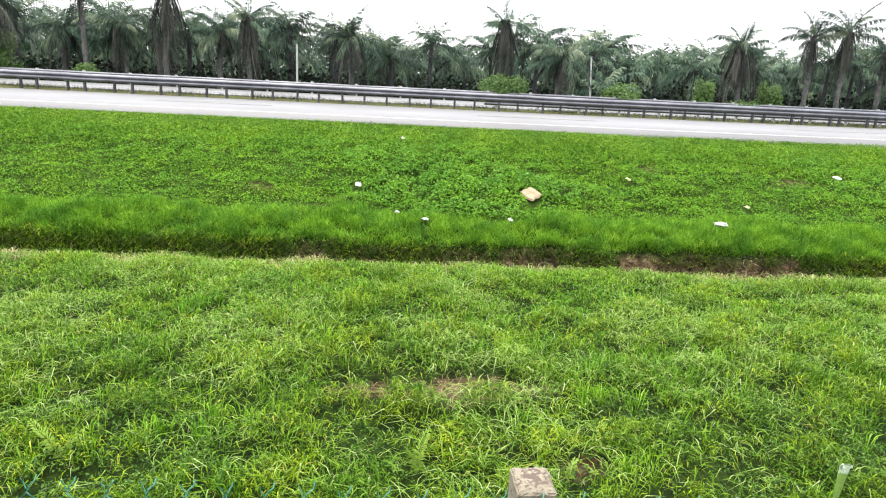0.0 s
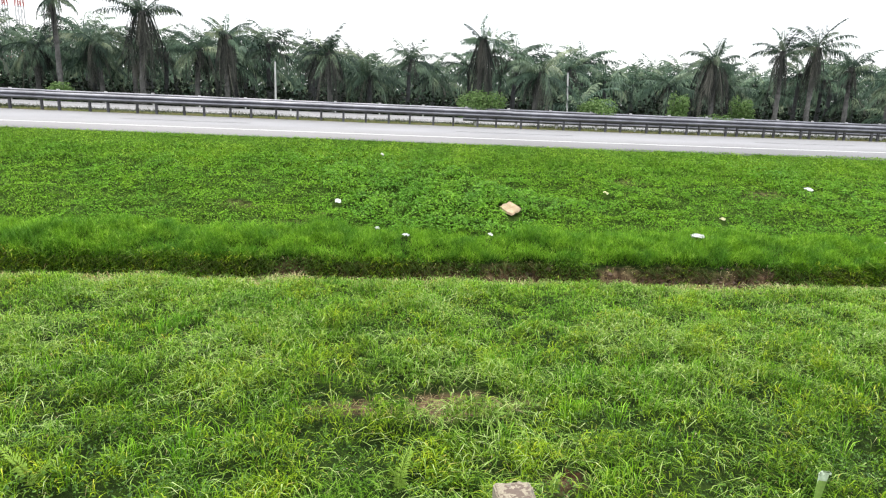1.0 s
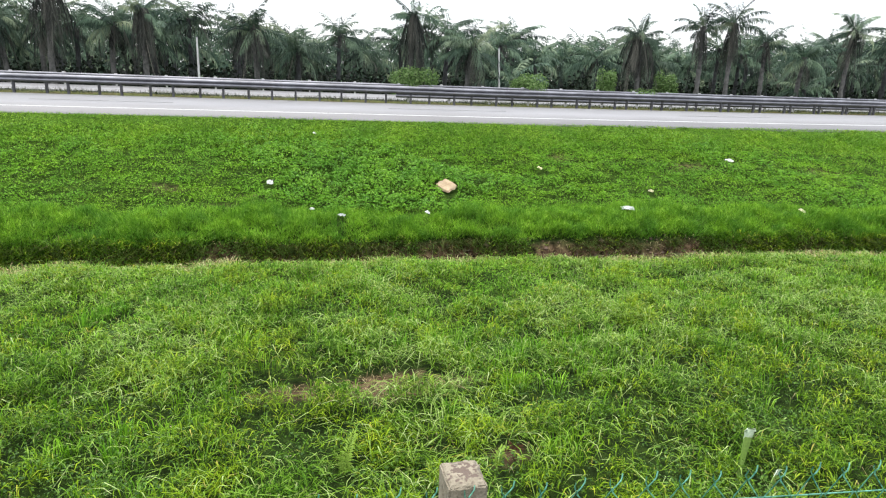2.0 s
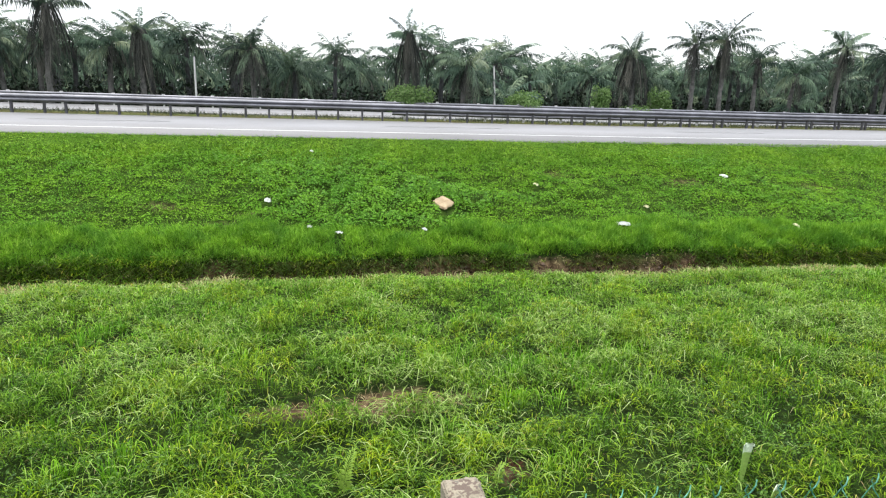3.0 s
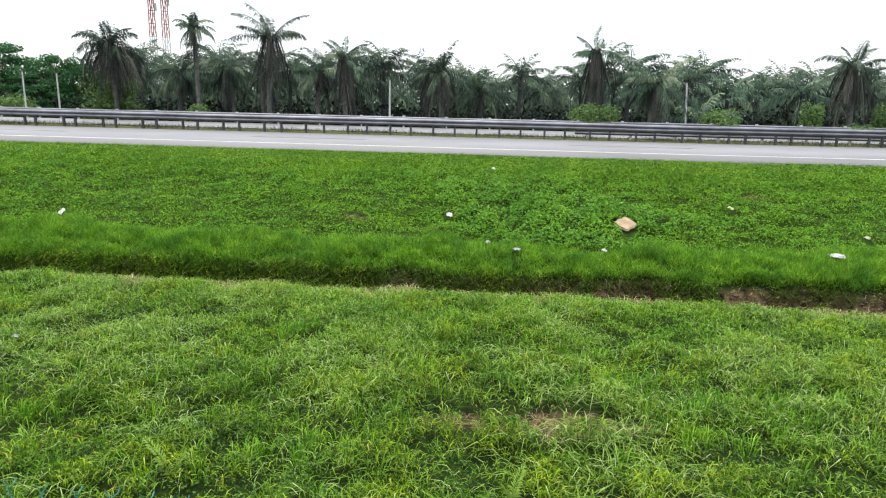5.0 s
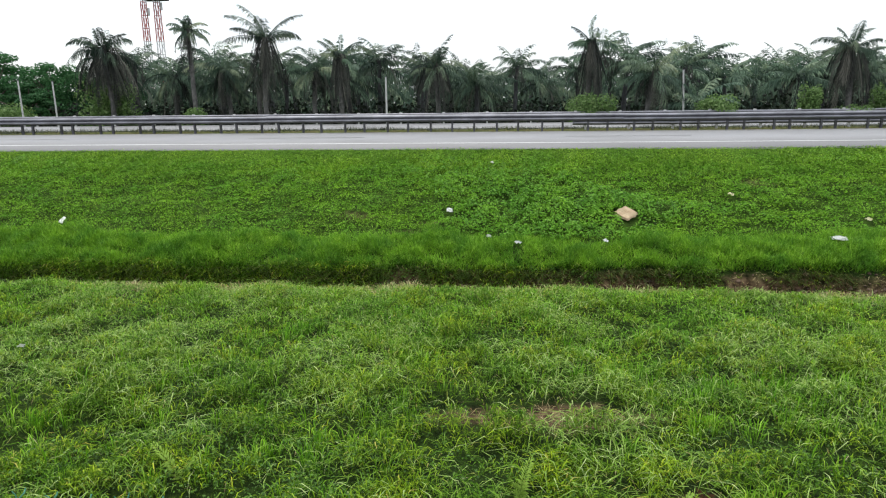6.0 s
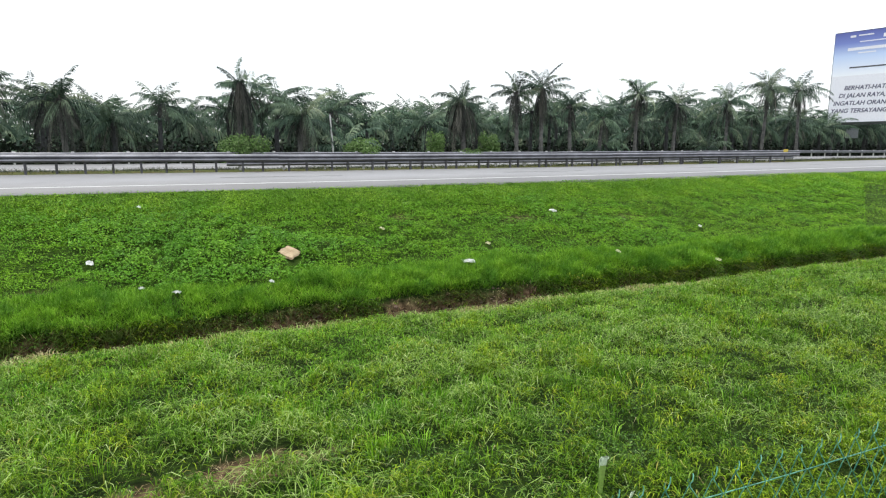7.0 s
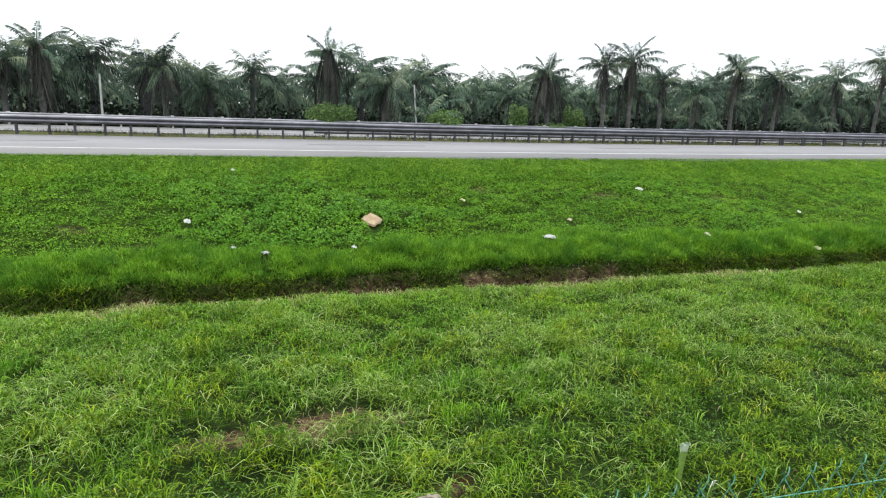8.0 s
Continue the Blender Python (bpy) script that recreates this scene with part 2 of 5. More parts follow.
# a dark weathered crust in the middle of each post's top
_n, _l = M_CONC.node_tree.nodes, M_CONC.node_tree.links
_b = _n["Principled BSDF"]
_old = _b.inputs["Base Color"].links[0].from_socket
_tc, _sx, _no = _n.new("ShaderNodeTexCoord"), _n.new("ShaderNodeVectorMath"), _n.new("ShaderNodeTexNoise")
_sx.operation = "MULTIPLY"
_sx.inputs[1].default_value = (1.0, 0.85, 0.0)
_l.new(_tc.outputs["Object"], _sx.inputs[0])
_ln = _n.new("ShaderNodeVectorMath")
_ln.operation = "LENGTH"
_l.new(_sx.outputs["Vector"], _ln.inputs[0])
_no.inputs["Scale"].default_value, _no.inputs["Detail"].default_value = 42.0, 6
_l.new(_tc.outputs["Object"], _no.inputs["Vector"])
_ma = _n.new("ShaderNodeMath")
_ma.operation = "MULTIPLY_ADD"
_ma.inputs[1].default_value = 0.28
_l.new(_no.outputs["Fac"], _ma.inputs[0])
_l.new(_ln.outputs["Value"], _ma.inputs[2])
_cr = ramp(_n, [(0.186, (1, 1, 1)), (0.196, (0, 0, 0))])
_l.new(_ma.outputs["Value"], _cr.inputs["Fac"])
_mx = _n.new("ShaderNodeMix")
_mx.data_type = "RGBA"
_l.new(_cr.outputs["Color"], _mx.inputs["Factor"])
_l.new(_old, _mx.inputs["A"])
_mx.inputs["B"].default_value = (0.096, 0.070, 0.052, 1)
_l.new(_mx.outputs["Result"], _b.inputs["Base Color"])
# the pale flecks in the green coating are highlights put into the colour
M_WIRE = surface("green_coated_wire", (0.008, 0.11, 0.065), (0.14, 0.38, 0.27), scale=38, rough=0.35, fine=90)
M_CARD = surface("wet_cardboard", (0.270, 0.190, 0.105), (0.400, 0.315, 0.195), scale=7, rough=0.85, fine=50)
M_TRASH = surface("white_plastic", (0.84, 0.84, 0.82), (0.92, 0.92, 0.90), scale=9, rough=0.5, fine=60)
M_CREAM = surface("cream_paper", (0.74, 0.70, 0.46), (0.86, 0.83, 0.62), scale=9, rough=0.7, fine=60)
M_STAKE = surface("pale_green_stake", (0.22, 0.37, 0.06), (0.32, 0.47, 0.12), scale=6, rough=0.6, fine=50)
M_STAKE_TOP = surface("white_stake_cap", (0.60, 0.74, 0.50), (0.72, 0.83, 0.62), scale=6, rough=0.5, fine=50)
M_YELLOW = plain("yellow_marker", (0.487, 0.361, 0.039))
M_REDP = surface("red_tower_paint", (0.283, 0.047, 0.039), (0.393, 0.094, 0.079), scale=1, rough=0.6)
M_WHITEP = surface("white_tower_paint", (0.471, 0.471, 0.471), (0.628, 0.628, 0.628), scale=1, rough=0.6)
M_DARK = plain("dark_steel", (0.05, 0.052, 0.055), rough=0.6, metal=0.4)
M_INK = plain("board_ink", (0.055, 0.055, 0.102), rough=0.6)
M_BOARDW = plain("board_white_print", (0.72, 0.73, 0.77), rough=0.5, vary=0.05)
M_GREENSIGN = plain("sign_green", (0.016, 0.220, 0.126), rough=0.5)
M_SIGNBACK = plain("sign_back_grey", (0.259, 0.275, 0.283), rough=0.5, metal=0.3)

# ground: grass mat, soil where the attribute "bare" says so
M_GROUND, _n, _l, _b = nodes_of("ground_mat", 0.95, 0.0, 0.05)
_tc = _n.new("ShaderNodeTexCoord")
_n1, _n2, _n3 = (_n.new("ShaderNodeTexNoise") for _ in range(3))
for _k, _s, _d in ((_n1, 0.6, 6), (_n2, 9.0, 6), (_n3, 45.0, 3)):
    _k.inputs["Scale"].default_value, _k.inputs["Detail"].default_value = _s, _d
    _l.new(_tc.outputs["Object"], _k.inputs["Vector"])
_green = ramp(_n, [(0.3, (0.022, 0.046, 0.005)), (0.55, (0.052, 0.110, 0.010)), (0.8, (0.09, 0.165, 0.017))])
_soil = ramp(_n, [(0.3, (0.010, 0.006, 0.004)), (0.48, (0.062, 0.037, 0.023)), (0.72, (0.165, 0.108, 0.068))])
_l.new(_n2.outputs["Fac"], _green.inputs["Fac"])
_l.new(_n2.outputs["Fac"], _soil.inputs["Fac"])
_at = _n.new("ShaderNodeAttribute")
_at.attribute_name = "bare"
_mx = _n.new("ShaderNodeMix")
_mx.data_type = "RGBA"
_l.new(_at.outputs["Fac"], _mx.inputs["Factor"])
# ground between the plants: the shade of the gaps put into the colour
_shade_ground = ramp(_n, [(0.3, (0.006, 0.010, 0.003)), (0.55, (0.014, 0.026, 0.005)), (0.8, (0.035, 0.055, 0.010))])
_l.new(_n2.outputs["Fac"], _shade_ground.inputs["Fac"])
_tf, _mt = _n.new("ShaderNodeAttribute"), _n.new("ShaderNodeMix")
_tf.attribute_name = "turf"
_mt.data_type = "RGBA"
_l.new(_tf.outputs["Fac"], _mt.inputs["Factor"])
_l.new(_shade_ground.outputs["Color"], _mt.inputs["A"])
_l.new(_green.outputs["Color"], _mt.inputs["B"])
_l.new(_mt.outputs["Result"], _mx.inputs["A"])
_l.new(_soil.outputs["Color"], _mx.inputs["B"])
_l.new(_mx.outputs["Result"], _b.inputs["Base Color"])
_bp = _n.new("ShaderNodeBump")
_bp.inputs["Strength"].default_value, _bp.inputs["Distance"].default_value = 0.8, 0.03
_l.new(_n3.outputs["Fac"], _bp.inputs["Height"])
_l.new(_bp.outputs["Normal"], _b.inputs["Normal"])


# ---- mesh helpers ----
def part(name, bm, material, parent=None, label=""):
    me = bpy.data.meshes.new(name)
    bm.to_mesh(me)
    bm.free()
    me.materials.append(material)
    ob = new(name, me)
    if parent:
        ob.parent = parent
    return tagged(ob, label)


def part_np(name, verts, quads, material, parent=None, label="", smooth=False):
    """One mesh object from arrays; a quad whose last two corners agree is a triangle."""
    verts, quads = np.asarray(verts, np.float32), np.asarray(quads, np.int32)
    tri = quads[:, 2] == quads[:, 3]
    loops = np.concatenate([quads[~tri].ravel(), quads[tri][:, :3].ravel()])
    nq, ntr = int((~tri).sum()), int(tri.sum())
    me = bpy.data.meshes.new(name)
    me.vertices.add(len(verts))
    me.vertices.foreach_set("co", verts.ravel())
    me.loops.add(len(loops))
    me.loops.foreach_set("vertex_index", loops)
    me.polygons.add(nq + ntr)
    me.polygons.foreach_set("loop_start", np.concatenate([np.arange(nq) * 4, nq * 4 + np.arange(ntr) * 3]).astype(np.int32))
    if smooth:
        me.polygons.foreach_set("use_smooth", np.ones(nq + ntr, bool))
    me.update(calc_edges=True)
    me.validate()
    me.materials.append(material)
    ob = new(name, me)
    if parent:
        ob.parent = parent
    return tagged(ob, label)


def thing(name, x=0, y=0, z=0, label="", category="", group="", kind="", rz=0.0):
    ob = new(name)
    ob.empty_display_size = 0.2
    ob.matrix_world = pose(x, y, z, 0, 0, rz)
    return tagged(ob, label, category, group, kind)


def box(bm, x0, x1, y0, y1, z0, z1, bevel=0.0):
    r = bmesh.ops.create_cube(bm, size=1)
    for v in r["verts"]:
        v.co = Vector(((x0 + x1) / 2 + v.co.x * (x1 - x0), (y0 + y1) / 2 + v.co.y * (y1 - y0), (z0 + z1) / 2 + v.co.z * (z1 - z0)))
    if bevel:
        bmesh.ops.bevel(bm, geom=list({e for v in r["verts"] for e in v.link_edges}), offset=bevel, segments=2, affect="EDGES")
    return bm


def rod(bm, a, b, r0, r1=None, sides=8):
    """A capped tapered rod from a to b."""
    a, b = Vector(a), Vector(b)
    q = (b - a).to_track_quat("Z", "Y").to_matrix().to_4x4()
    bmesh.ops.create_cone(bm, cap_ends=True, segments=sides, radius1=r0, radius2=r1 if r1 is not None else r0, depth=(b - a).length,
                          matrix=Matrix.Translation((a + b) / 2) @ q)
    return bm


def fbm(x, y, s, seed=0):
    """Smooth random field in 0..1 over arrays, from a few sine waves of random direction."""
    rs = np.random.RandomState(seed)
    out = np.zeros_like(x, float)
    for k in range(9):
        a, f, p = rs.uniform(0, 6.28), s * rs.uniform(0.5, 2.2), rs.uniform(0, 6.28)
        out += np.sin((x * np.cos(a) + y * np.sin(a)) * f + p + 0.8 * np.sin((x * np.sin(a) - y * np.cos(a)) * f * 0.7 + p))
    return np.clip(0.5 + out / 9, 0, 1)


# ---- the lie of the land ----
def bend(x):
    """How far the highway swings away from a straight line."""
    u = np.maximum(0, np.asarray(x, float) - 2)
    return np.where(u < 28, 0.0025 * u * u, 1.96 + 0.1 * (u - 28))


def rise(x):
    return 0.00004 * np.minimum(np.maximum(0, np.asarray(x, float) - 2), 60) ** 2


EDGE, LAWN = 16.2, -2.1


def wander(x):
    """How the ditch strays from a straight line."""
    x = np.asarray(x, float)
    return 0.22 * (fbm(x, x * 0, 0.9, 5) - 0.5) + 0.24 * (fbm(x, x * 0, 3.1, 6) - 0.5) + 0.12 * (fbm(x, x * 0, 8.0, 9) - 0.5)


def domes(x, y, cell, seed):
    """Height in 0..1 of rounded clumps scattered at about one to a cell, each of its own size."""
    out = np.zeros_like(x)
    ix, iy = np.floor(x / cell), np.floor(y / cell)
    for dx in (-1, 0, 1):
        for dy in (-1, 0, 1):
            cx, cy = ix + dx, iy + dy
            h = np.abs(np.sin(cx * 127.1 + cy * 311.7 + seed) * 43758.5) % 1
            g = np.abs(np.sin(cx * 269.5 + cy * 183.3 + seed * 2) * 24634.6) % 1
            k = np.abs(np.sin(cx * 91.7 + cy * 57.3 + seed * 3) * 17231.1) % 1
            d = np.hypot(x / cell - cx - h, (y / cell - cy - g) * 1.15) / (0.45 + 0.5 * k)
            out = np.maximum(out, (0.35 + 0.65 * k) * np.sqrt(np.clip(1 - d * d, 0, 1)))
    return out


def hummock(x, y):
    """Uneven tussocks of the lawn, 0 to 1."""
    x, y = np.asarray(x, float), np.asarray(y, float)
    return np.clip(0.08 + 0.62 * domes(x, y, 0.44, 1.0) + 0.45 * domes(x + 0.3, y, 0.2, 5.0), 0, 1)


def land(x, y):
    """Height of the ground: terrace behind the fence, lawn, ditch, bank, highway shelf, plantation."""
    x, y = np.broadcast_arrays(np.asarray(x, float), np.asarray(y, float))
    ye, ze = EDGE + bend(x), -0.045 + rise(x)
    d = y - wander(x)
    knots = [(-3.0, -0.75), (0.4, -0.85), (1.6, LAWN - 0.02), (9.46, LAWN), (9.56, LAWN - 0.32), (9.86, LAWN - 0.34), (10.14, -2.14), (10.25, -1.95), (10.85, -1.72), (11.6, -1.62)]
    z = np.interp(d, [k[0] for k in knots], [k[1] for k in knots])
    t = np.clip((y - 11.6) / (ye - 11.6), 0, 1)
    z = np.where(y > 11.6, -1.62 + (ze + 1.62) * t, z)
    bumps = 0.05 * (fbm(x, y, 1.6, 7) - 0.5) + 0.035 * (fbm(x, y, 5.0, 8) - 0.5)
    z = z + np.where((y < ye - 0.3), bumps, bumps * np.clip((ye - y) / 0.3, 0, 1))
    z = z + np.where((y > 11.3) & (y < ye - 0.7), (0.075 * (domes(x * 0.75, y, 0.62, 21.0) - 0.4) + 0.07 * (fbm(x * 0.5, y, 2.3, 17) - 0.5)) * np.clip((ye - 0.7 - y) / 2.2, 0, 1), 0)
    z = z + np.where((y > 2.2) & (y < 9.35), 0.05 * (hummock(x, y) - 0.4) * np.clip((9.35 - y) / 0.3, 0, 1), 0)
    z = np.where(y > ye, ze - 0.06, z)
    z = np.where(y > 43.5 + bend(x), ze - 0.06 - 0.25 * np.clip((y - 43.5 - bend(x)) / 2, 0, 1), z)
    med = (y > 27.2 + bend(x)) & (y < 32.2 + bend(x))
    z = np.where(med, ze + 0.05 - 0.05 * np.abs(y - 29.7 - bend(x)) / 2.5, z)
    return z


def opened(x):
    """Stretches where the ditch lies open; elsewhere grass has grown over it."""
    x = np.asarray(x, float)
    u = np.clip((x + 2.3) / 1.3, 0.12, 1) * np.clip((12.5 - x) / 4.0, 0.35, 1)
    return np.clip(u * (0.28 + 0.95 * fbm(x, x * 0, 1.9, 58)) + 0.6 * (fbm(x, x * 0, 5.0, 59) - 0.5), 0, 1)


def bareness(x, y):
    """Where the soil shows: the ditch, a worn patch in the lawn, thin spots at the foot of the bank, a shelf under the palms."""
    b = np.clip(1.4 - np.abs(y - wander(x) - 9.86) / 0.34, 0, 1) * 1.8 * (0.25 + 0.75 * opened(x))
    b += np.clip(1.3 - np.hypot((x - 1.25) / 0.46, (y - 4.98) / 0.29), 0, 1) * 2.4 + np.clip(1.3 - np.hypot((x - 0.45) / 0.55, (y - 4.93) / 0.2), 0, 1) * 1.5
    b += np.clip(1.2 - np.hypot((x - 2.0) / 0.35, (y - 5.0) / 0.14), 0, 1) * 0.7
    b += np.clip(1.1 - np.hypot((x - 2.13) / 0.25, (y - 3.58) / 0.12), 0, 1) * 1.8
    for cx, cy, rx, ry in ((4.0, 11.75, 0.35, 0.12), (-1.3, 11.85, 0.4, 0.12), (-0.9, 12.3, 0.25, 0.1), (-2.6, 12.5, 0.5, 0.2), (6.6, 14.2, 0.6, 0.2), (14.0, 13.6, 0.9, 0.3), (10.0, 13.9, 0.8, 0.25), (13.2, 10.8, 0.6, 0.2)):
        b += 0.55 * np.clip(1.2 - np.hypot((x - cx) / rx, (y - cy) / ry), 0, 1)
    b += np.where((y > 27.1 + bend(x)) & (y < 32.3 + bend(x)), 0.6, 0)
    return np.clip(b * (0.6 + 0.8 * fbm(x, y, 6.0, 11)), 0, 1)


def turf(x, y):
    """Where short turf grows: a belt along the road; elsewhere the ground colour is darkened as shade under taller
    plants.
    """
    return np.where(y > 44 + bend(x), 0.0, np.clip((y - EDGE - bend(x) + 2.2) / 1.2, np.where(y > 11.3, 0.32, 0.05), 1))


def sheet(name, xs, ys, material):
    X, Y = np.meshgrid(xs, ys)
    Z = land(X, Y)
    n, m = len(xs), len(ys)
    i = (np.arange(m - 1)[:, None] * n + np.arange(n - 1)).ravel()
    ob = part_np(name, np.stack([X.ravel(), Y.ravel(), Z.ravel()], 1), np.stack([i, i + 1, i + n + 1, i + n], 1), material, smooth=True)
    at = ob.data.attributes.new("bare", "FLOAT", "POINT")
    at.data.foreach_set("value", bareness(X, Y).ravel().astype(np.float32))
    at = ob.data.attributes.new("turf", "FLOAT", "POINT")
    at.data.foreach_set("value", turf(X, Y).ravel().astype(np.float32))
    return ob


gx = np.concatenate([np.linspace(-900, -60, 15)[:-1], np.linspace(-60, -16, 70)[:-1], np.arange(-16, 26, 0.23), np.linspace(26, 100, 90)[1:], np.linspace(100, 900, 15)[1:]])
gy = np.concatenate([np.linspace(-300, -4, 8)[:-1], np.arange(-4, 3, 0.25), np.arange(3, 9.2, 0.13), np.arange(9.2, 11.2, 0.055), np.arange(11.2, 12, 0.1), np.arange(12, 16.4, 0.11), np.arange(16.4, 20, 0.4), np.linspace(20, 60, 60)[:-1], np.linspace(60, 2500, 16)])
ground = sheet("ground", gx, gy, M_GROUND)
tagged(ground, "grassy verge with a bare soil ditch and worn patches", "ground", kind="structure")


# ---- highway ----
def strip(name, y0, y1, z0, z1, thick, material, xs, label, category, parent=None, kind="structure"):
    """A slab that follows the highway, from offset y0 to y1, its top rising from z0 to z1."""
    xs = np.asarray(xs, float)
    rows = [(y0, z0), (y1, z1), (y1, z1 - thick), (y0, z0 - thick)]
    v = np.concatenate([np.stack([xs, y + bend(xs), z + rise(xs)], 1) for y, z in rows])
    n = len(xs)
    i = np.arange(n - 1)
    q = [np.stack([a * n + i, a * n + i + 1, b * n + i + 1, b * n + i], 1) for a, b in ((0, 1), (1, 2), (2, 3), (3, 0))]
    q.append(np.array([[0, n, 2 * n, 3 * n], [n - 1, 4 * n - 1, 3 * n - 1, 2 * n - 1]]))
    ob = part_np(name, v, np.concatenate(q), material, parent)
    return tagged(ob, label, category, kind=kind) if not parent else ob


rx = np.concatenate([np.linspace(-300, -60, 13)[:-1], np.arange(-60, 110, 2.0), np.linspace(110, 400, 15)])
road = strip("road", EDGE, 27.2, -0.03, 0.0, 0.2, M_ROAD, rx, "pale worn asphalt highway carriageway", "road")
road_far = strip("road_far", 32.2, 42.6, 0.0, 0.0, 0.2, M_ROAD, rx, "pale asphalt carriageway beyond the median", "road")
strip("edge_line", 18.66, 18.79, -0.016, -0.015, 0.006, M_LINE, rx, "solid white edge line on asphalt", "road marking")
strip("median_line", 26.45, 26.6, 0.004, 0.004, 0.006, M_FAINT, rx, "solid white line beside the median", "road marking")
strip("far_line", 32.9, 33.05, 0.004, 0.004, 0.006, M_LINE, rx, "solid white line on the far carriageway", "road marking")
for k in range(-9, 16):
    strip("lane_dash", 22.5, 22.62, 0.004, 0.004, 0.006, M_FAINT, np.linspace(k * 12 + 3, k * 12 + 7.5, 3), "worn white lane dash on asphalt", "road marking")


# ---- guardrails ----
BEAM = [(0.0, 0.0), (0.05, 0.04), (0.07, 0.08), (0.05, 0.12), (0.0, 0.155), (0.05, 0.19), (0.07, 0.23), (0.05, 0.27), (0.0, 0.31)]


def beam_mesh(length, side):
    """A W-shaped steel beam along x, with thickness; side +1 bulges to -y."""
    prof = [(-side * o, h) for o, h in BEAM] + [(-side * o + side * 0.012, h) for o, h in reversed(BEAM)]
    n = len(prof)
    v = [(x, p[0], p[1]) for x in (0, length) for p in prof]
    q = [(i, (i + 1) % n, n + (i + 1) % n, n + i) for i in range(n)]
    me = bpy.data.meshes.new("beam")
    me.from_pydata(v, [], q)
    me.materials.append(M_STEEL)
    return me


def post_mesh(h, w, d, mat):
    bm = bmesh.new()
    for a, b, c, e in ((-w / 2, w / 2, -d / 2, -d / 2 + 0.02), (-w / 2, w / 2, d / 2 - 0.02, d / 2), (-0.012, 0.012, -d / 2 + 0.02, d / 2 - 0.02)):
        box(bm, a, b, c, e, -0.3, h)
    me = bpy.data.meshes.new("post")
    bm.to_mesh(me)
    bm.free()
    me.materials.append(mat)
    return me


def guardrail(x0, x1, y, z, label, side=1, first=0.0, step=2.0, post_mat=M_POST, top=0.66, cap=None):
    rail = thing("guardrail", x0, float(y + bend(x0)), float(z + rise(x0)), label, "guardrail", "highway guardrails")
    bme, pme, x = beam_mesh(4.03, side), post_mesh(top, 0.085, 0.11, post_mat), x0
    def put(name, me, px, dy, dz, turn):
        ob = new(name, me)
        ob.parent = rail
        ob.matrix_basis = pose(px - x0, float(y + bend(px) - y - bend(x0)) + dy, float(rise(px) - rise(x0)) + dz, 0, 0, turn)
        return ob
    while x < x1 - 0.1:
        ang = math.degrees(math.atan2(float(bend(x + 4) - bend(x)), 4.0))
        put("beam", bme, x, -side * 0.09 + random.uniform(-0.006, 0.006), 0.44 + random.uniform(-0.008, 0.008), ang)
        x += 4
    x = x0 + first
    while x < x1:
        p = put("post", pme, x, 0.0, random.uniform(-0.01, 0.01), random.uniform(-2, 2))
        if cap:
            b = bmesh.new()
            box(b, -0.09, 0.09, -0.06, 0.06, top - 0.02, top + 0.07, 0.015)
            part("reflector_cap", b, M_PALE, p, "pale reflector block")
        x += step
    return rail


guardrail(-62, 44, 27.5, 0.0, "long galvanised W-beam guardrail with dark posts on the median", 1, 0.49)
guardrail(-62, 44, 28.15, 0.0, "galvanised W-beam guardrail facing the far carriageway", -1, 1.45)
guardrail(4.0, 46, 29.2, -0.24, "low galvanised guardrail with pale posts behind the median rail", 1, 0.6, 2.0, M_PALE)
guardrail(-70, 110, 43.2, -0.05, "guardrail with pale capped posts along the far carriageway", 1, 0.8, 3.0, M_PALE, 0.74, True)
_mk = thing("end_marker", 44.25, 27.55 + float(bend(44.25)), float(rise(44)), "yellow hazard marker at the end of the guardrail", "marker")
part("plate", box(bmesh.new(), -0.25, 0.25, -0.13, -0.10, 0.55, 0.95, 0.01), M_YELLOW, _mk)
part("post", box(bmesh.new(), -0.04, 0.04, -0.09, -0.03, -0.2, 0.9), M_POST, _mk)


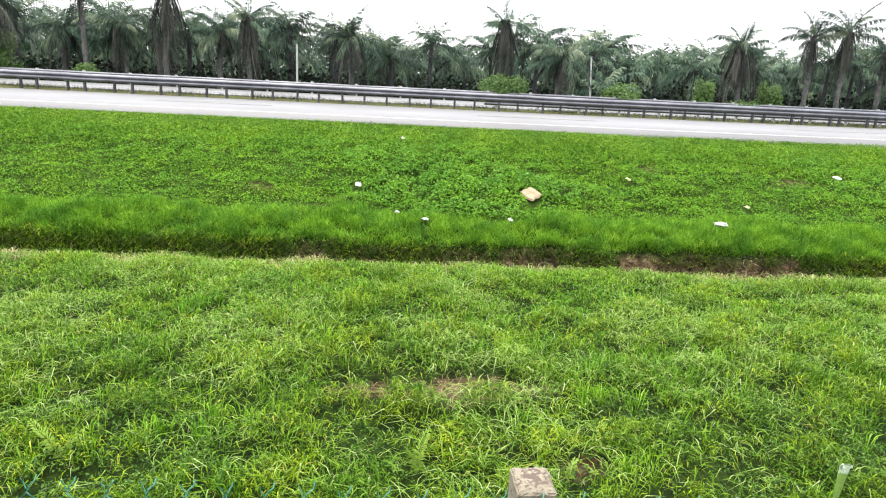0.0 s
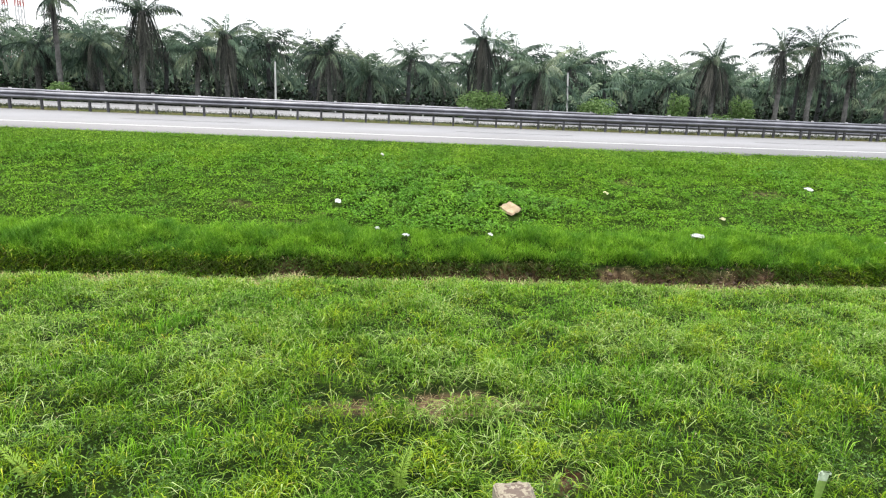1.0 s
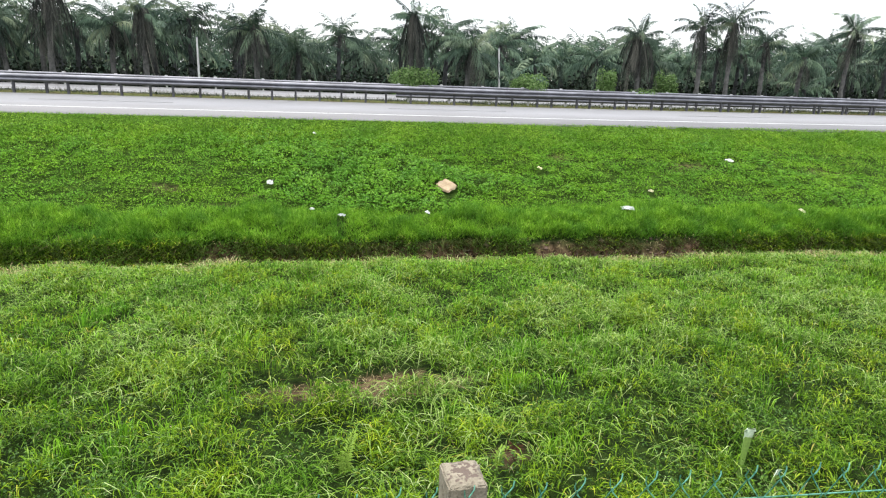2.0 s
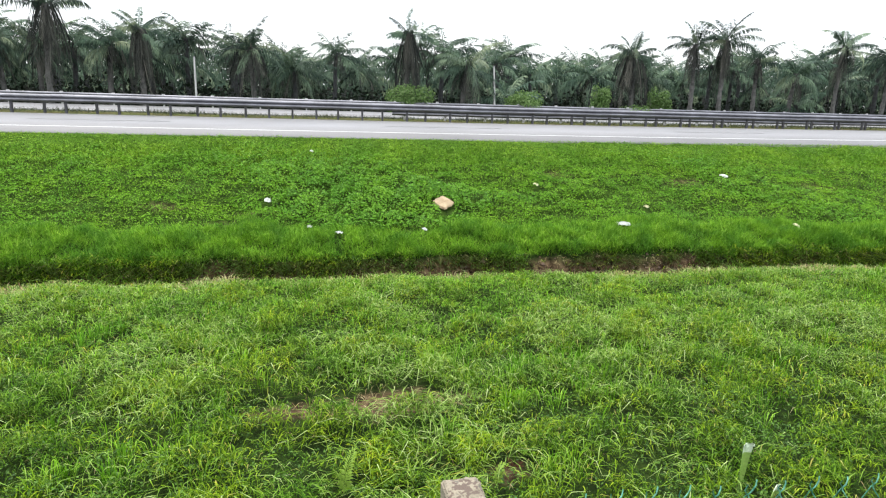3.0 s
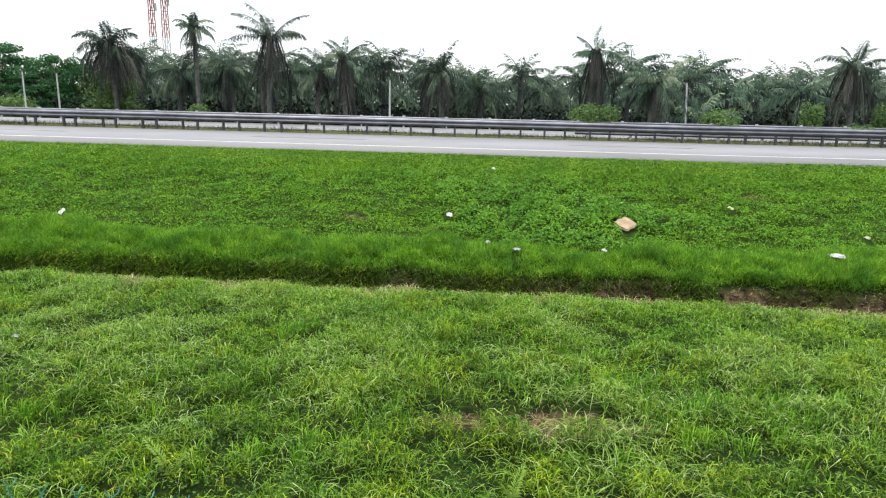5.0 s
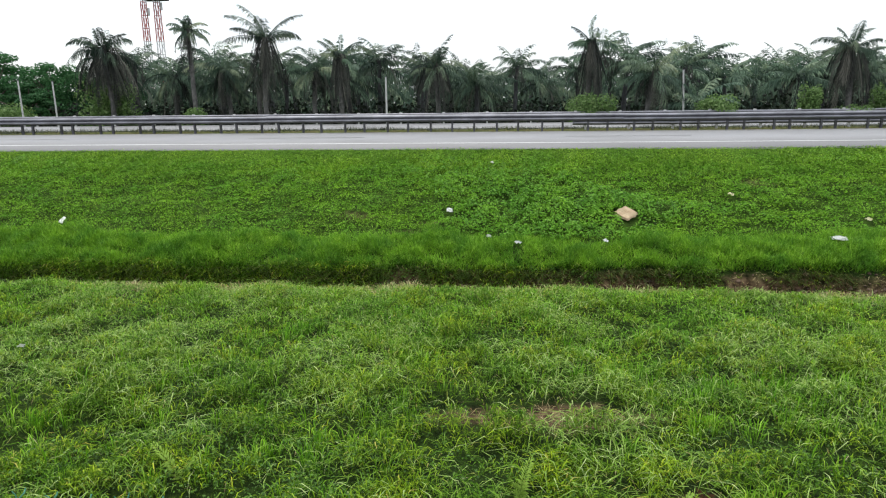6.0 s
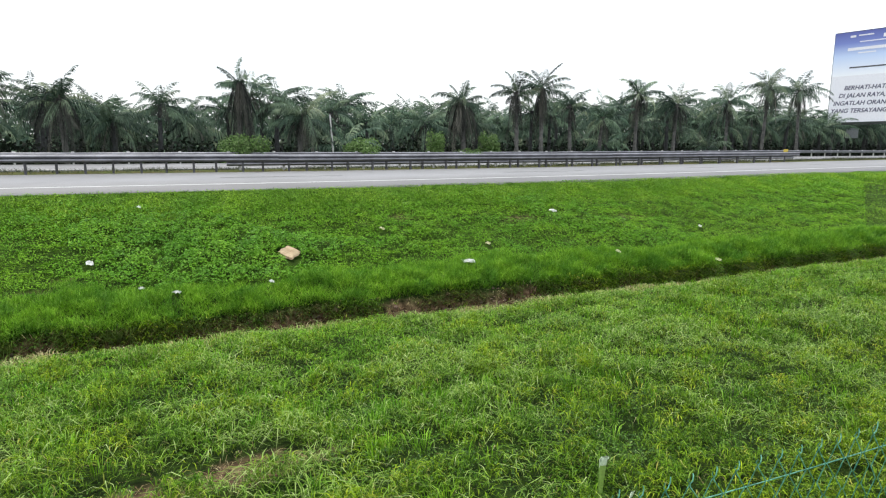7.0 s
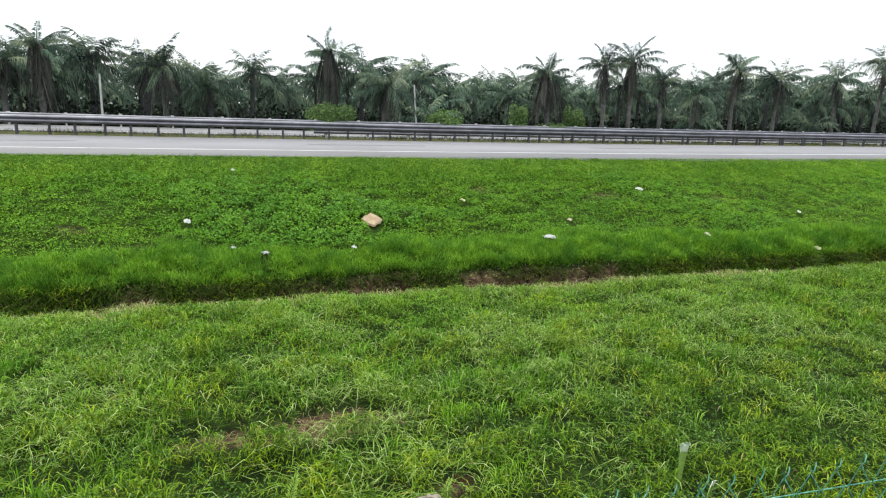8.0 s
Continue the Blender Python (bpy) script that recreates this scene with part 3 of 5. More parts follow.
# ---- grass and leaves ----
def blades(name, px, py, length, width, lean, mat, label, seed, bow=0.5, way=None, lift=None, thin_far=False):
    """Grass blades of two triangles, each bent over in its own direction, its flat side to the sky."""
    rs = np.random.RandomState(seed)
    free = ~trodden(px, py)
    px, py, length, width = px[free], py[free], length[free], width[free]
    way = None if way is None else way[free]
    n = len(px)
    pz = land(px, py) - 0.01 + (0 if lift is None else lift[free])
    a = rs.uniform(0, 6.283, n) if way is None else way + rs.normal(0, 0.5, n)
    tw = a + 1.571 + rs.normal(0, 0.5, n)
    d = np.stack([np.cos(a), np.sin(a)], 1)
    w = np.stack([np.cos(tw), np.sin(tw)], 1) * (width / 2)[:, None]
    ln = lean * rs.uniform(0.3, 1.5, n)
    base = np.stack([px, py, pz], 1)
    mid = base + np.concatenate([d * (length * 0.38 * ln)[:, None], (length * (0.68 - 0.12 * ln))[:, None]], 1)
    out = length * (0.38 * ln + bow * ln)
    tip = base + np.concatenate([d * out[:, None], (length * (0.98 - 0.45 * ln))[:, None]], 1)
    w3 = np.concatenate([w, np.zeros((n, 1))], 1)
    if thin_far:
        v = np.stack([base + w3, base - w3, tip], 1).reshape(-1, 3)
        i = np.arange(n) * 3
        return tagged(part_np(name, v, np.stack([i, i + 1, i + 2, i + 2], 1), mat), label, "grass", kind="stuff")
    v = np.stack([base, mid + w3 * 1.1, mid - w3 * 1.1, tip], 1).reshape(-1, 3)
    i = np.arange(n) * 4
    q = np.concatenate([np.stack([i, i + 1, i + 2, i + 2], 1), np.stack([i + 2, i + 1, i + 3, i + 3], 1)])
    return tagged(part_np(name, v, q, mat), label, "grass", kind="stuff")


def tussocks(rs, cx, cy, per, spread):
    """Spots round tussock centres, with the way out from each centre."""
    a = rs.uniform(0, 6.283, len(cx) * per)
    r = np.abs(rs.normal(0, spread, len(a)))
    return np.repeat(cx, per) + r * np.cos(a), np.repeat(cy, per) + r * np.sin(a), a


LITTER_AT = [(3.27, 12.45, 0.34), (-0.54, 12.65, 0.16), (7.1, 11.36, 0.24), (11.27, 14.01, 0.2), (8.17, 12.37, 0.2), (11.2, 11.05, 0.2), (0.92, 10.88, 0.2), (0.35, 11.67, 0.16),
             (13.9, 10.32, 0.2), (-9.37, 12.21, 0.16), (5.74, 13.37, 0.15), (0.38, 15.13, 0.1), (2.64, 11.13, 0.13), (15.65, 12.56, 0.1), (-5.7, 6.14, 0.1), (4.05, 2.86, 0.2), (0.71, 3.36, 0.16), (2.03, 3.26, 0.14), (-2.2, 3.42, 0.16)]


def trodden(x, y):
    """Spots where something lies and keeps the plants down."""
    out = np.zeros(len(x), bool)
    for lx, ly, r in LITTER_AT:
        out |= np.hypot(x - lx, (y - ly + 0.4 * r) / 1.5) < 0.65 * r
    return out


def scatter(rs, n, x0, x1, y0, y1, keep=None, near=False):
    """Random spots in a field that widens with distance; near: more of them close to the fence."""
    y = y0 + (y1 - y0) * rs.uniform(0, 1, n) ** 1.15 if near else np.sqrt(rs.uniform(y0 * y0, y1 * y1, n))
    x = rs.uniform(x0, x1, n) * (y + 2.0) + 0.5
    if keep is not None:
        k = keep(x, y) > rs.uniform(0, 1, n)
        x, y = x[k], y[k]
    return x, y


rs = np.random.RandomState(21)


def canopy(x, y):
    """Depth of the matted grass over the lawn, with hollows between the mounds."""
    return np.clip((9.55 - y) / 0.7, 0.3, 1) * (0.008 + 0.26 * hummock(x, y) * (0.55 + 0.7 * fbm(x, y, 2.6, 34)))


def thin(x, y):
    return 1 - 0.985 * np.clip(bareness(x, y) * 2.4, 0, 1)


# lawn: matted short curling blades springing from stems at every height of the mat
def drift(x, y):
    """Two drifts near the fence where dark weeds crowd the grass."""
    return np.clip(np.exp(-(((x + 1.7) / 1.5) ** 2 + ((y - 3.5) / 1.1) ** 2)) + np.exp(-(((x - 5.0) / 2.0) ** 2 + ((y - 4.0) / 1.3) ** 2)), 0, 1)


def weedy(x, y):
    return np.clip(fbm(x, y, 2.5, 54) * 2 - 0.75 + 0.9 * drift(x, y), 0.05, 1)


def dense(x, y):
    """Where the lawn blades stand: on the tussocks, with dark hollows between."""
    hollow = np.clip(2.6 * fbm(x, y, 5.2, 49) - 0.74, 0.15, 1)
    return np.maximum(1.15 * hummock(x, y) ** 1.6, np.where(y < 2.4, 0.3, np.clip(0.07 + 0.05 * (y - 4.0), 0.07, 0.28))) * hollow * (1 - 0.4 * drift(x, y)) * thin(x, y)


x, y = (np.concatenate(p) for p in zip(scatter(rs, 380000, -1.0, 1.7, 1.35, 9.5, dense, True), scatter(rs, 230000, -1.05, 1.8, 1.35, 9.5, dense)))
u = rs.uniform(0, 1, len(x)) ** 0.7
blades("lawn_grass", x, y, rs.uniform(0.05, 0.14, len(x)) * (0.75 + 0.5 * fbm(x, y, 1.4, 31)), rs.uniform(0.006, 0.0115, len(x)), 1.25, M_LAWN, "uneven matted lawn of short curling green grass", 41, 0.6, None, canopy(x, y) * u)
# pale strands that arch over the rest
x, y = scatter(rs, 105000, -1.0, 1.7, 1.35, 9.5, lambda x, y: np.clip((y - 2.4) / 2.6, 0.15, 1) * (1 - 0.8 * drift(x, y)) * (0.1 + 0.9 * np.clip(fbm(x, y, 2.2, 35) * 2 - 0.5, 0, 1)) * thin(x, y), True)
blades("lawn_strands", x, y, rs.uniform(0.06, 0.18, len(x)), rs.uniform(0.005, 0.0095, len(x)), 1.6, M_STRAND, "pale arching grass strands over the lawn", 50, 0.8, None, canopy(x, y) * rs.uniform(0.6, 1.05, len(x)))
x, y = scatter(rs, 75000, -1.0, 1.7, 5.0, 9.5, lambda x, y: np.clip((y - 5.0) / 2.5, 0, 1) * (0.3 + 0.7 * fbm(x, y, 1.3, 30)) * thin(x, y))
blades("fine_grass", x, y, rs.uniform(0.05, 0.12, len(x)), rs.uniform(0.006, 0.011, len(x)), 1.3, M_TALL, "fine yellow-green grass over the lawn near the ditch", 66, 0.6, None, canopy(x, y) * rs.uniform(0.5, 1.05, len(x)))
# thatch beneath, its colour darkened to stand for shade between the blades
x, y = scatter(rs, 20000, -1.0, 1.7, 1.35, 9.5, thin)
blades("lawn_shade_thatch", x, y, rs.uniform(0.03, 0.07, len(x)), rs.uniform(0.006, 0.012, len(x)), 1.1, M_SHADE_THATCH, "short thatch at the foot of the grass, darkened as shade", 48)
# dry stalks lying over the worn patch
x, y = rs.normal(1.1, 0.5, 220), rs.normal(4.95, 0.2, 220)
blades("patch_straw", x, y, rs.uniform(0.05, 0.16, len(x)), rs.uniform(0.003, 0.007, len(x)), 2.0, M_STRAW, "dry stalks lying over worn brown soil", 57, 0.6)
# straw-pale blades among them
x, y = scatter(rs, 3000, -1.02, 1.75, 2.6, 9.9, lambda x, y: 0.3 + 0.7 * (fbm(x, y, 2.0, 35) > 0.5))
blades("dry_grass", x, y, rs.uniform(0.06, 0.17, len(x)), rs.uniform(0.004, 0.008, len(x)), 1.4, M_STRAW, "thin straw-coloured grass among the lawn", 42)
# tufts of longer upright blades
tx, ty = scatter(rs, 850, -1.0, 1.75, 2.8, 9.4, lambda x, y: 0.15 + 0.85 * (fbm(x, y, 1.0, 40) > 0.55))
tx = np.concatenate([tx, rs.normal(2.7, 0.9, 60), rs.normal(-1.3, 0.45, 26), rs.normal(5.5, 1.2, 40)])
ty = np.concatenate([ty, rs.normal(5.3, 0.6, 60), rs.normal(3.9, 0.35, 26), rs.normal(5.2, 0.7, 40)])
k = bareness(tx, ty) + bareness(tx, ty - 0.2) + bareness(tx, ty + 0.12) < 0.15
tx, ty = tx[k], ty[k]
x, y, a = tussocks(rs, tx, ty, 24, 0.06)
blades("grass_tufts", x, y, rs.uniform(0.14, 0.33, len(x)), rs.uniform(0.006, 0.012, len(x)), 0.5, M_TALL, "taller bright grass tufts standing in the lawn", 43, 0.5, a)
# lip of the ditch: pale dry grass mixed with green
x = rs.uniform(-16, 26, 24000)
y = 9.42 + wander(x) + rs.normal(0, 0.12, len(x)) + 0.22 * (fbm(x, x * 0, 6.0, 68) - 0.5)
k = np.clip(2.2 * fbm(x, x * 0, 2.9, 69) - 0.6, 0.06, 1) > rs.uniform(0, 1.2, len(x))
x, y = x[k], y[k]
blades("ditch_edge_grass", x, y, rs.uniform(0.08, 0.22, len(x)), rs.uniform(0.007, 0.013, len(x)), 1.5, M_STRAW, "pale dry grass hanging over the ditch edge", 44)
x = rs.uniform(-16, 26, 9000)
y = 9.40 + wander(x) + rs.normal(0, 0.10, len(x))
blades("ditch_edge_green", x, y, rs.uniform(0.08, 0.24, len(x)), rs.uniform(0.006, 0.011, len(x)), 1.3, M_STRAND, "pale green grass leaning over the ditch edge", 53, 0.7)
x = rs.uniform(-16, 26, 12000)
y = 9.92 + wander(x) + rs.normal(0, 0.18, len(x))
blades("ditch_straw", x, y, rs.uniform(0.05, 0.16, len(x)), rs.uniform(0.005, 0.010, len(x)), 1.5, M_STRAW, "dead brown grass lying in the ditch", 45)
# dark stems hanging below the far lip, added for the shade of an undercut
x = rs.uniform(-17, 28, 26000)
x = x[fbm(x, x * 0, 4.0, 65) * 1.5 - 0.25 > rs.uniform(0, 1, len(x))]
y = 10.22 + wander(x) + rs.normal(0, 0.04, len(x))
blades("ditch_lip_shade", x, y, rs.uniform(0.05, 0.20, len(x)), rs.uniform(0.007, 0.014, len(x)), 1.5, M_SHADE_THATCH, "dark stems below the ditch lip, standing for undercut shade", 64, 0.9, np.full(len(x), -1.571))
# grass that has grown down the far wall and over the ditch where it is closed
# lawn colour, darker than the belt's, stands in for shade on the wall
x = rs.uniform(-18, 30, 60000)
d = rs.uniform(0, 1, len(x))
k = (1.02 - opened(x)) * (0.4 + 0.8 * fbm(x, d * 3, 2.6, 60)) > rs.uniform(0, 1, len(x)) * (0.5 + 0.9 * d)
x, d = x[k], d[k]
y = 10.28 - 0.5 * d + wander(x) + rs.normal(0, 0.03, len(x))
blades("ditch_wall_grass", x, y, rs.uniform(0.06, 0.17, len(x)), rs.uniform(0.007, 0.014, len(x)), 1.2, M_LAWN, "green grass growing down the ditch wall", 55, 0.7, np.full(len(x), -1.571) + rs.normal(0, 0.8, len(x)), (1 - d) * 0.06 + 0.12 * rs.uniform(0, 1, len(x)) * (1 - opened(x)))
# far side of the ditch: a belt of deep soft grass
x = rs.uniform(-17, 28, 380000)
y = 10.14 + 0.2 * opened(x) + 1.65 * rs.uniform(0, 1, len(x)) ** 1.1 + wander(x) * 0.8
limit = 11.45 + 0.75 * fbm(x, x * 0, 1.4, 79) + 0.3 * (fbm(x, x * 0, 5.0, 80) - 0.5)
tuft = 0.6 * domes(x, y, 0.46, 12.0) + 0.4 * domes(x, y, 0.2, 14.0)
deep = 0.03 + 0.36 * tuft * (0.6 + 0.6 * fbm(x, y, 1.5, 37)) * np.clip((limit - y) / 0.6, 0.1, 1)
k = (0.22 + 1.0 * tuft) * np.clip((limit - y) / 0.5, 0.08, 1) * (1 - 0.75 * bareness(x, y) * (y > 10.8)) > rs.uniform(0, 0.95, len(x))
x, y, deep = x[k], y[k], deep[k]
blades("bank_foot_grass", x, y, rs.uniform(0.09, 0.21, len(x)), rs.uniform(0.007, 0.013, len(x)), 0.9, M_BELT, "belt of deep soft green grass beyond the ditch", 46, 0.5, None, deep * rs.uniform(0, 1, len(x)) ** 0.7, True)
def lush(x, y):
    """Where the cover grows thick: in drifts, thickest at the foot of the bank."""
    return np.clip(0.25 + 0.75 * fbm(x, y, 0.8, 51) + 0.2 * (fbm(x, y, 2.4, 52) - 0.5) + 0.6 * np.exp(-(((x - 3.0) / 3.6) ** 2 + ((y - 12.6) / 1.0) ** 2)) - 0.12 * np.clip((x - 7) / 4, 0, 1), 0.15, 1.3)


# the bank: short grass
x, y = scatter(rs, 420000, -1.2, 1.7, 11.5, 18.0)
k = (y < EDGE + bend(x) + 0.03) & (rs.uniform(0, 1, len(x)) > 0.85 * bareness(x, y)) & (rs.uniform(0, 1, len(x)) < np.clip((y - EDGE - bend(x) + 2.6) / 1.4, 0.12 + 0.35 * np.clip(0.9 - lush(x, y), 0, 1), 1))
x, y = x[k], y[k]
blades("bank_grass", x, y, np.clip((EDGE + bend(x) + 0.25 - y) / 1.2, 0.42, 1) * (0.06 + 0.05 * fbm(x, y, 1.1, 38)) * rs.uniform(0.6, 1.4, len(x)), rs.uniform(0.013, 0.024, len(x)) * np.clip((y - 10) / 4.5, 0.8, 1.4), 1.35, M_BANK, "short bright green grass on the road bank", 47, 0.6, None, rs.uniform(0, 0.05, len(x)), True)

# weeds between the carriageways
x = rs.uniform(-45, 75, 70000)
y = 28.5 + 3.7 * rs.uniform(0, 1, len(x)) + bend(x)
k = fbm(x, y, 0.9, 75) * 1.5 - 0.15 > rs.uniform(0, 1, len(x))
x, y = x[k], y[k]
blades("median_weeds", x, y, rs.uniform(0.12, 0.36, len(x)) * (0.6 + 0.7 * fbm(x, y, 0.6, 76)), rs.uniform(0.012, 0.03, len(x)), 1.35, M_MEDIAN, "olive weeds on the median between the guardrails", 74, thin_far=True)


def leaves(name, c, nrm, size, mat, label, category, seed, parent=None, kind="stuff", aspect=0.6, small=False, loose=0.6):
    """Diamond leaves at points c, facing about nrm; small ones are single triangles."""
    rs = np.random.RandomState(seed)
    n = len(c)
    nrm = nrm + rs.normal(0, loose, (n, 3))
    nrm /= np.linalg.norm(nrm, axis=1)[:, None]
    r = rs.normal(0, 1, (n, 3))
    u = np.cross(nrm, r)
    u /= np.linalg.norm(u, axis=1)[:, None] + 1e-9
    w = np.cross(nrm, u)
    s = size[:, None]
    v = np.stack([c - u * s, c + w * s * aspect - nrm * s * 0.15, c + u * s, c - w * s * aspect - nrm * s * 0.15], 1).reshape(-1, 3)
    i = np.arange(n) * 4
    if small:
        v = np.stack([c - u * s, c + w * s * aspect * 1.3, c + u * s - w * s * aspect * 0.6], 1).reshape(-1, 3)
        i = np.arange(n) * 3
    ob = part_np(name, v, np.stack([i, i + 1, i + 2, i + 2 if small else i + 3], 1), mat, parent)
    return tagged(ob, label, category, kind=kind) if not parent else ob


# creeping leaf cover: rounded clumps with dark creases between them, all over the lower bank
def mound(x, y):
    return 0.30 * domes(x, y, 0.40, 3.0) + 0.42 * domes(x, y, 0.20, 8.0) + 0.28 * domes(x, y, 0.09, 5.0)


x, y = scatter(rs, 1150000, -1.1, 1.6, 11.5, 17.3)
rich, top = lush(x, y), mound(x, y)
gap = np.clip(1.9 * (0.5 * fbm(x * 0.7, y * 1.5, 4.6, 77) + 0.5 * fbm(x * 0.7, y * 1.5, 10.0, 78)) - 0.42, 0.12, 1)
k = (y < EDGE + bend(x) - 0.5) & (gap > rs.uniform(0, 0.7, len(x))) & (bareness(x, y) < 0.4) & ~trodden(x, y) & ((0.22 + 0.62 * rich) * (0.34 + 0.85 * top) * np.clip((EDGE + bend(x) - 0.55 - y) / 1.5, 0.0, 1) > rs.uniform(0, 1, len(x)))
x, y, rich, top = x[k], y[k], rich[k], top[k]
e = 0.02
slope = np.stack([mound(x - e, y) - mound(x + e, y), mound(x, y - e) - mound(x, y + e), np.full(len(x), 0.2)], 1)
slope /= np.linalg.norm(slope, axis=1)[:, None]
z = land(x, y) + 0.01 + 0.27 * top * np.clip(rich, 0.35, 1.2) ** 1.3 * rs.uniform(0.3, 1, len(x)) ** 0.4
thick = rich + rs.normal(0, 0.12, len(x)) > 0.92
for name, pick, size, mat, words in (("bank_cover", ~thick, 1.0, M_COVER, "low creeping small-leaved cover on the bank"), ("creeper_cover", thick, 1.25, M_CREEPER, "lush darker broad-leaved creeper at the foot of the bank")):
    leaves(name, np.stack([x, y, z], 1)[pick], (slope * 1.6 + [0, 0, 0.3])[pick], size * rs.uniform(0.014, 0.028, int(pick.sum())), mat, words, "ground cover", 61, small=True, loose=0.5)
# leafy growth down the ditch wall
x = rs.uniform(-18, 30, 60000)
d = rs.uniform(0, 1, len(x))
k = (0.9 - opened(x)) * fbm(x * 1.0, d * 2, 5.0, 73) * 1.5 > rs.uniform(0.1, 1, len(x)) * (0.5 + 0.8 * d)
x, d = x[k], d[k]
y = 10.30 - 0.46 * d + wander(x)
leaves("ditch_wall_leaves", np.stack([x, y, land(x, y) + rs.uniform(0.02, 0.14, len(x))], 1), np.tile([0.0, -0.6, 0.8], (len(x), 1)), rs.uniform(0.012, 0.03, len(x)), M_WEED, "small leaves covering the ditch wall", "ground cover", 67)
# dead leaves and clods of turf in the ditch
x = rs.uniform(-17, 28, 17000)
y = 9.9 + wander(x) + rs.normal(0, 0.16, len(x))
leaves("ditch_debris", np.stack([x, y, land(x, y) + rs.uniform(0.0, 0.03, len(x))], 1), np.tile([0.0, -0.3, 1.0], (len(x), 1)), rs.uniform(0.010, 0.035, len(x)), M_LITTERLEAF, "dead brown leaves lying in the ditch", "dead leaves", 63)
# clods of crumbled soil on the ditch floor and wall
n = 5200
x = rs.uniform(-4, 22, n)
x = x[opened(x) > rs.uniform(0, 0.9, n)]
n = len(x)
y = 9.93 + wander(x) + rs.normal(0, 0.14, n)
c = np.stack([x, y, land(x, y) + 0.005], 1)
octa = np.array([(1, 0, 0), (0, 1, 0), (-1, 0, 0), (0, -1, 0), (0, 0, 0.8), (0, 0, -0.8)], float)
v = (c[:, None, :] + octa[None] * rs.uniform(0.1, 1, (n, 1, 1)) ** 3 * 0.06 * rs.uniform(0.6, 1.4, (n, 6, 1)) + rs.normal(0, 0.004, (n, 6, 3))).reshape(-1, 3)
i = np.arange(n) * 6
tagged(part_np("ditch_clods", v, np.concatenate([np.stack([i + a, i + b, i + t, i + t], 1) for a, b in ((0, 1), (1, 2), (2, 3), (3, 0)) for t in (4, 5)]), M_CLOD), "crumbled red-brown clods of soil in the ditch", "soil", kind="stuff")
# small weeds between the lawn blades, thickest in two drifts near the fence
x, y = scatter(rs, 110000, -1.0, 1.75, 1.8, 9.4, lambda x, y: weedy(x, y) * (1 - bareness(x, y)), True)
leaves("lawn_weeds", np.stack([x, y, land(x, y) + canopy(x, y) * rs.uniform(0.4, 1.15, len(x)) + 0.025], 1), np.tile([0.0, -0.2, 1.0], (len(x), 1)), rs.uniform(0.008, 0.020, len(x)), M_WEED, "small-leaved dark weeds between the lawn blades", "ground cover", 62)


# ---- oil palms ----
def feather(rs, line, side, n_leaf, leaf_len, droop, rib, half, start=0.14, bare=0.0):
    """A feathered frond along line: a keeled midrib with leaflets on both sides, one connected mesh."""
    k = len(line)
    s = np.linspace(0, 1, k)
    ls = np.concatenate([[0.0, start * 0.6], np.linspace(start, 1.0, n_leaf)])
    p = np.stack([np.interp(ls, s, line[:, c]) for c in range(3)], 1)
    fwd = np.gradient(p, axis=0)
    fwd /= np.linalg.norm(fwd, axis=1)[:, None] + 1e-9
    under = np.cross(fwd, side)
    under *= np.where(under[:, 2:3] > 0, -1.0, 1.0)
    w = rib * (1.15 - ls)[:, None]
    n = len(ls)
    v = [p + side * w * 0.5, p - side * w * 0.5 + under * w]
    i = np.arange(n - 1)
    q = [np.stack([i, i + 1, n + i + 1, n + i], 1)]
    off = 2 * n
    j = np.arange(2, n)
    t = ls[2:]
    for sg in (-1, 1):
        keep = rs.uniform(0, 1, len(j)) >= bare
        jj, tt = j[keep], t[keep]
        m = len(jj)
        ll = leaf_len * (0.45 + 0.55 * np.sin(np.clip(tt ** 0.85, 0, 1) * math.pi)) * rs.uniform(0.6, 1.15, m)
        f = fwd[jj]
        d = side * sg * 0.8 + rs.normal(0, 0.13, (m, 3)) + f * (0.35 + 0.55 * tt[:, None]) + np.array([0, 0, -1.0]) * (droop * rs.uniform(0.5, 1.3, (m, 1)))
        d /= np.linalg.norm(d, axis=1)[:, None]
        mid = p[jj] + d * (ll * 0.5)[:, None]
        tip = mid + (d + np.array([0, 0, -0.7 * droop - 0.3])) * (ll * 0.5)[:, None]
        v.append(np.stack([mid + f * half, mid - f * half, tip], 1).reshape(-1, 3))
        o = off + np.arange(m) * 3
        base = jj if sg > 0 else jj + n
        q.append(np.concatenate([np.stack([base, o, o + 1, o + 1], 1), np.stack([o + 1, o, o + 2, o + 2], 1)]))
        off += m * 3
    return np.concatenate(v), np.concatenate(q)


def frond_arrays(rs, length, az, e0, curl, n_leaf, leaf_len, droop, rib=0.035, half=0.032, bend_at=1.25, bare=0.0, twist=0.0):
    """A living frond from the origin: it rises at e0 and arches over by curl, most of it past the middle."""
    k = 9
    s = np.linspace(0, 1, k)
    ang = np.maximum(e0 - curl * s ** bend_at, -1.5)
    step = length / (k - 1)
    hx = np.concatenate([[0], np.cumsum(np.cos(ang[:-1]) * step)])
    hz = np.concatenate([[0], np.cumsum(np.sin(ang[:-1]) * step)])
    fx, fy = math.cos(az), math.sin(az)
    sway = twist * length * s * s
    return feather(rs, np.stack([hx * fx - sway * fy, hx * fy + sway * fx, hz], 1), np.array([-fy, fx, 0.0]), n_leaf, leaf_len, droop, rib, half, 0.14, bare)


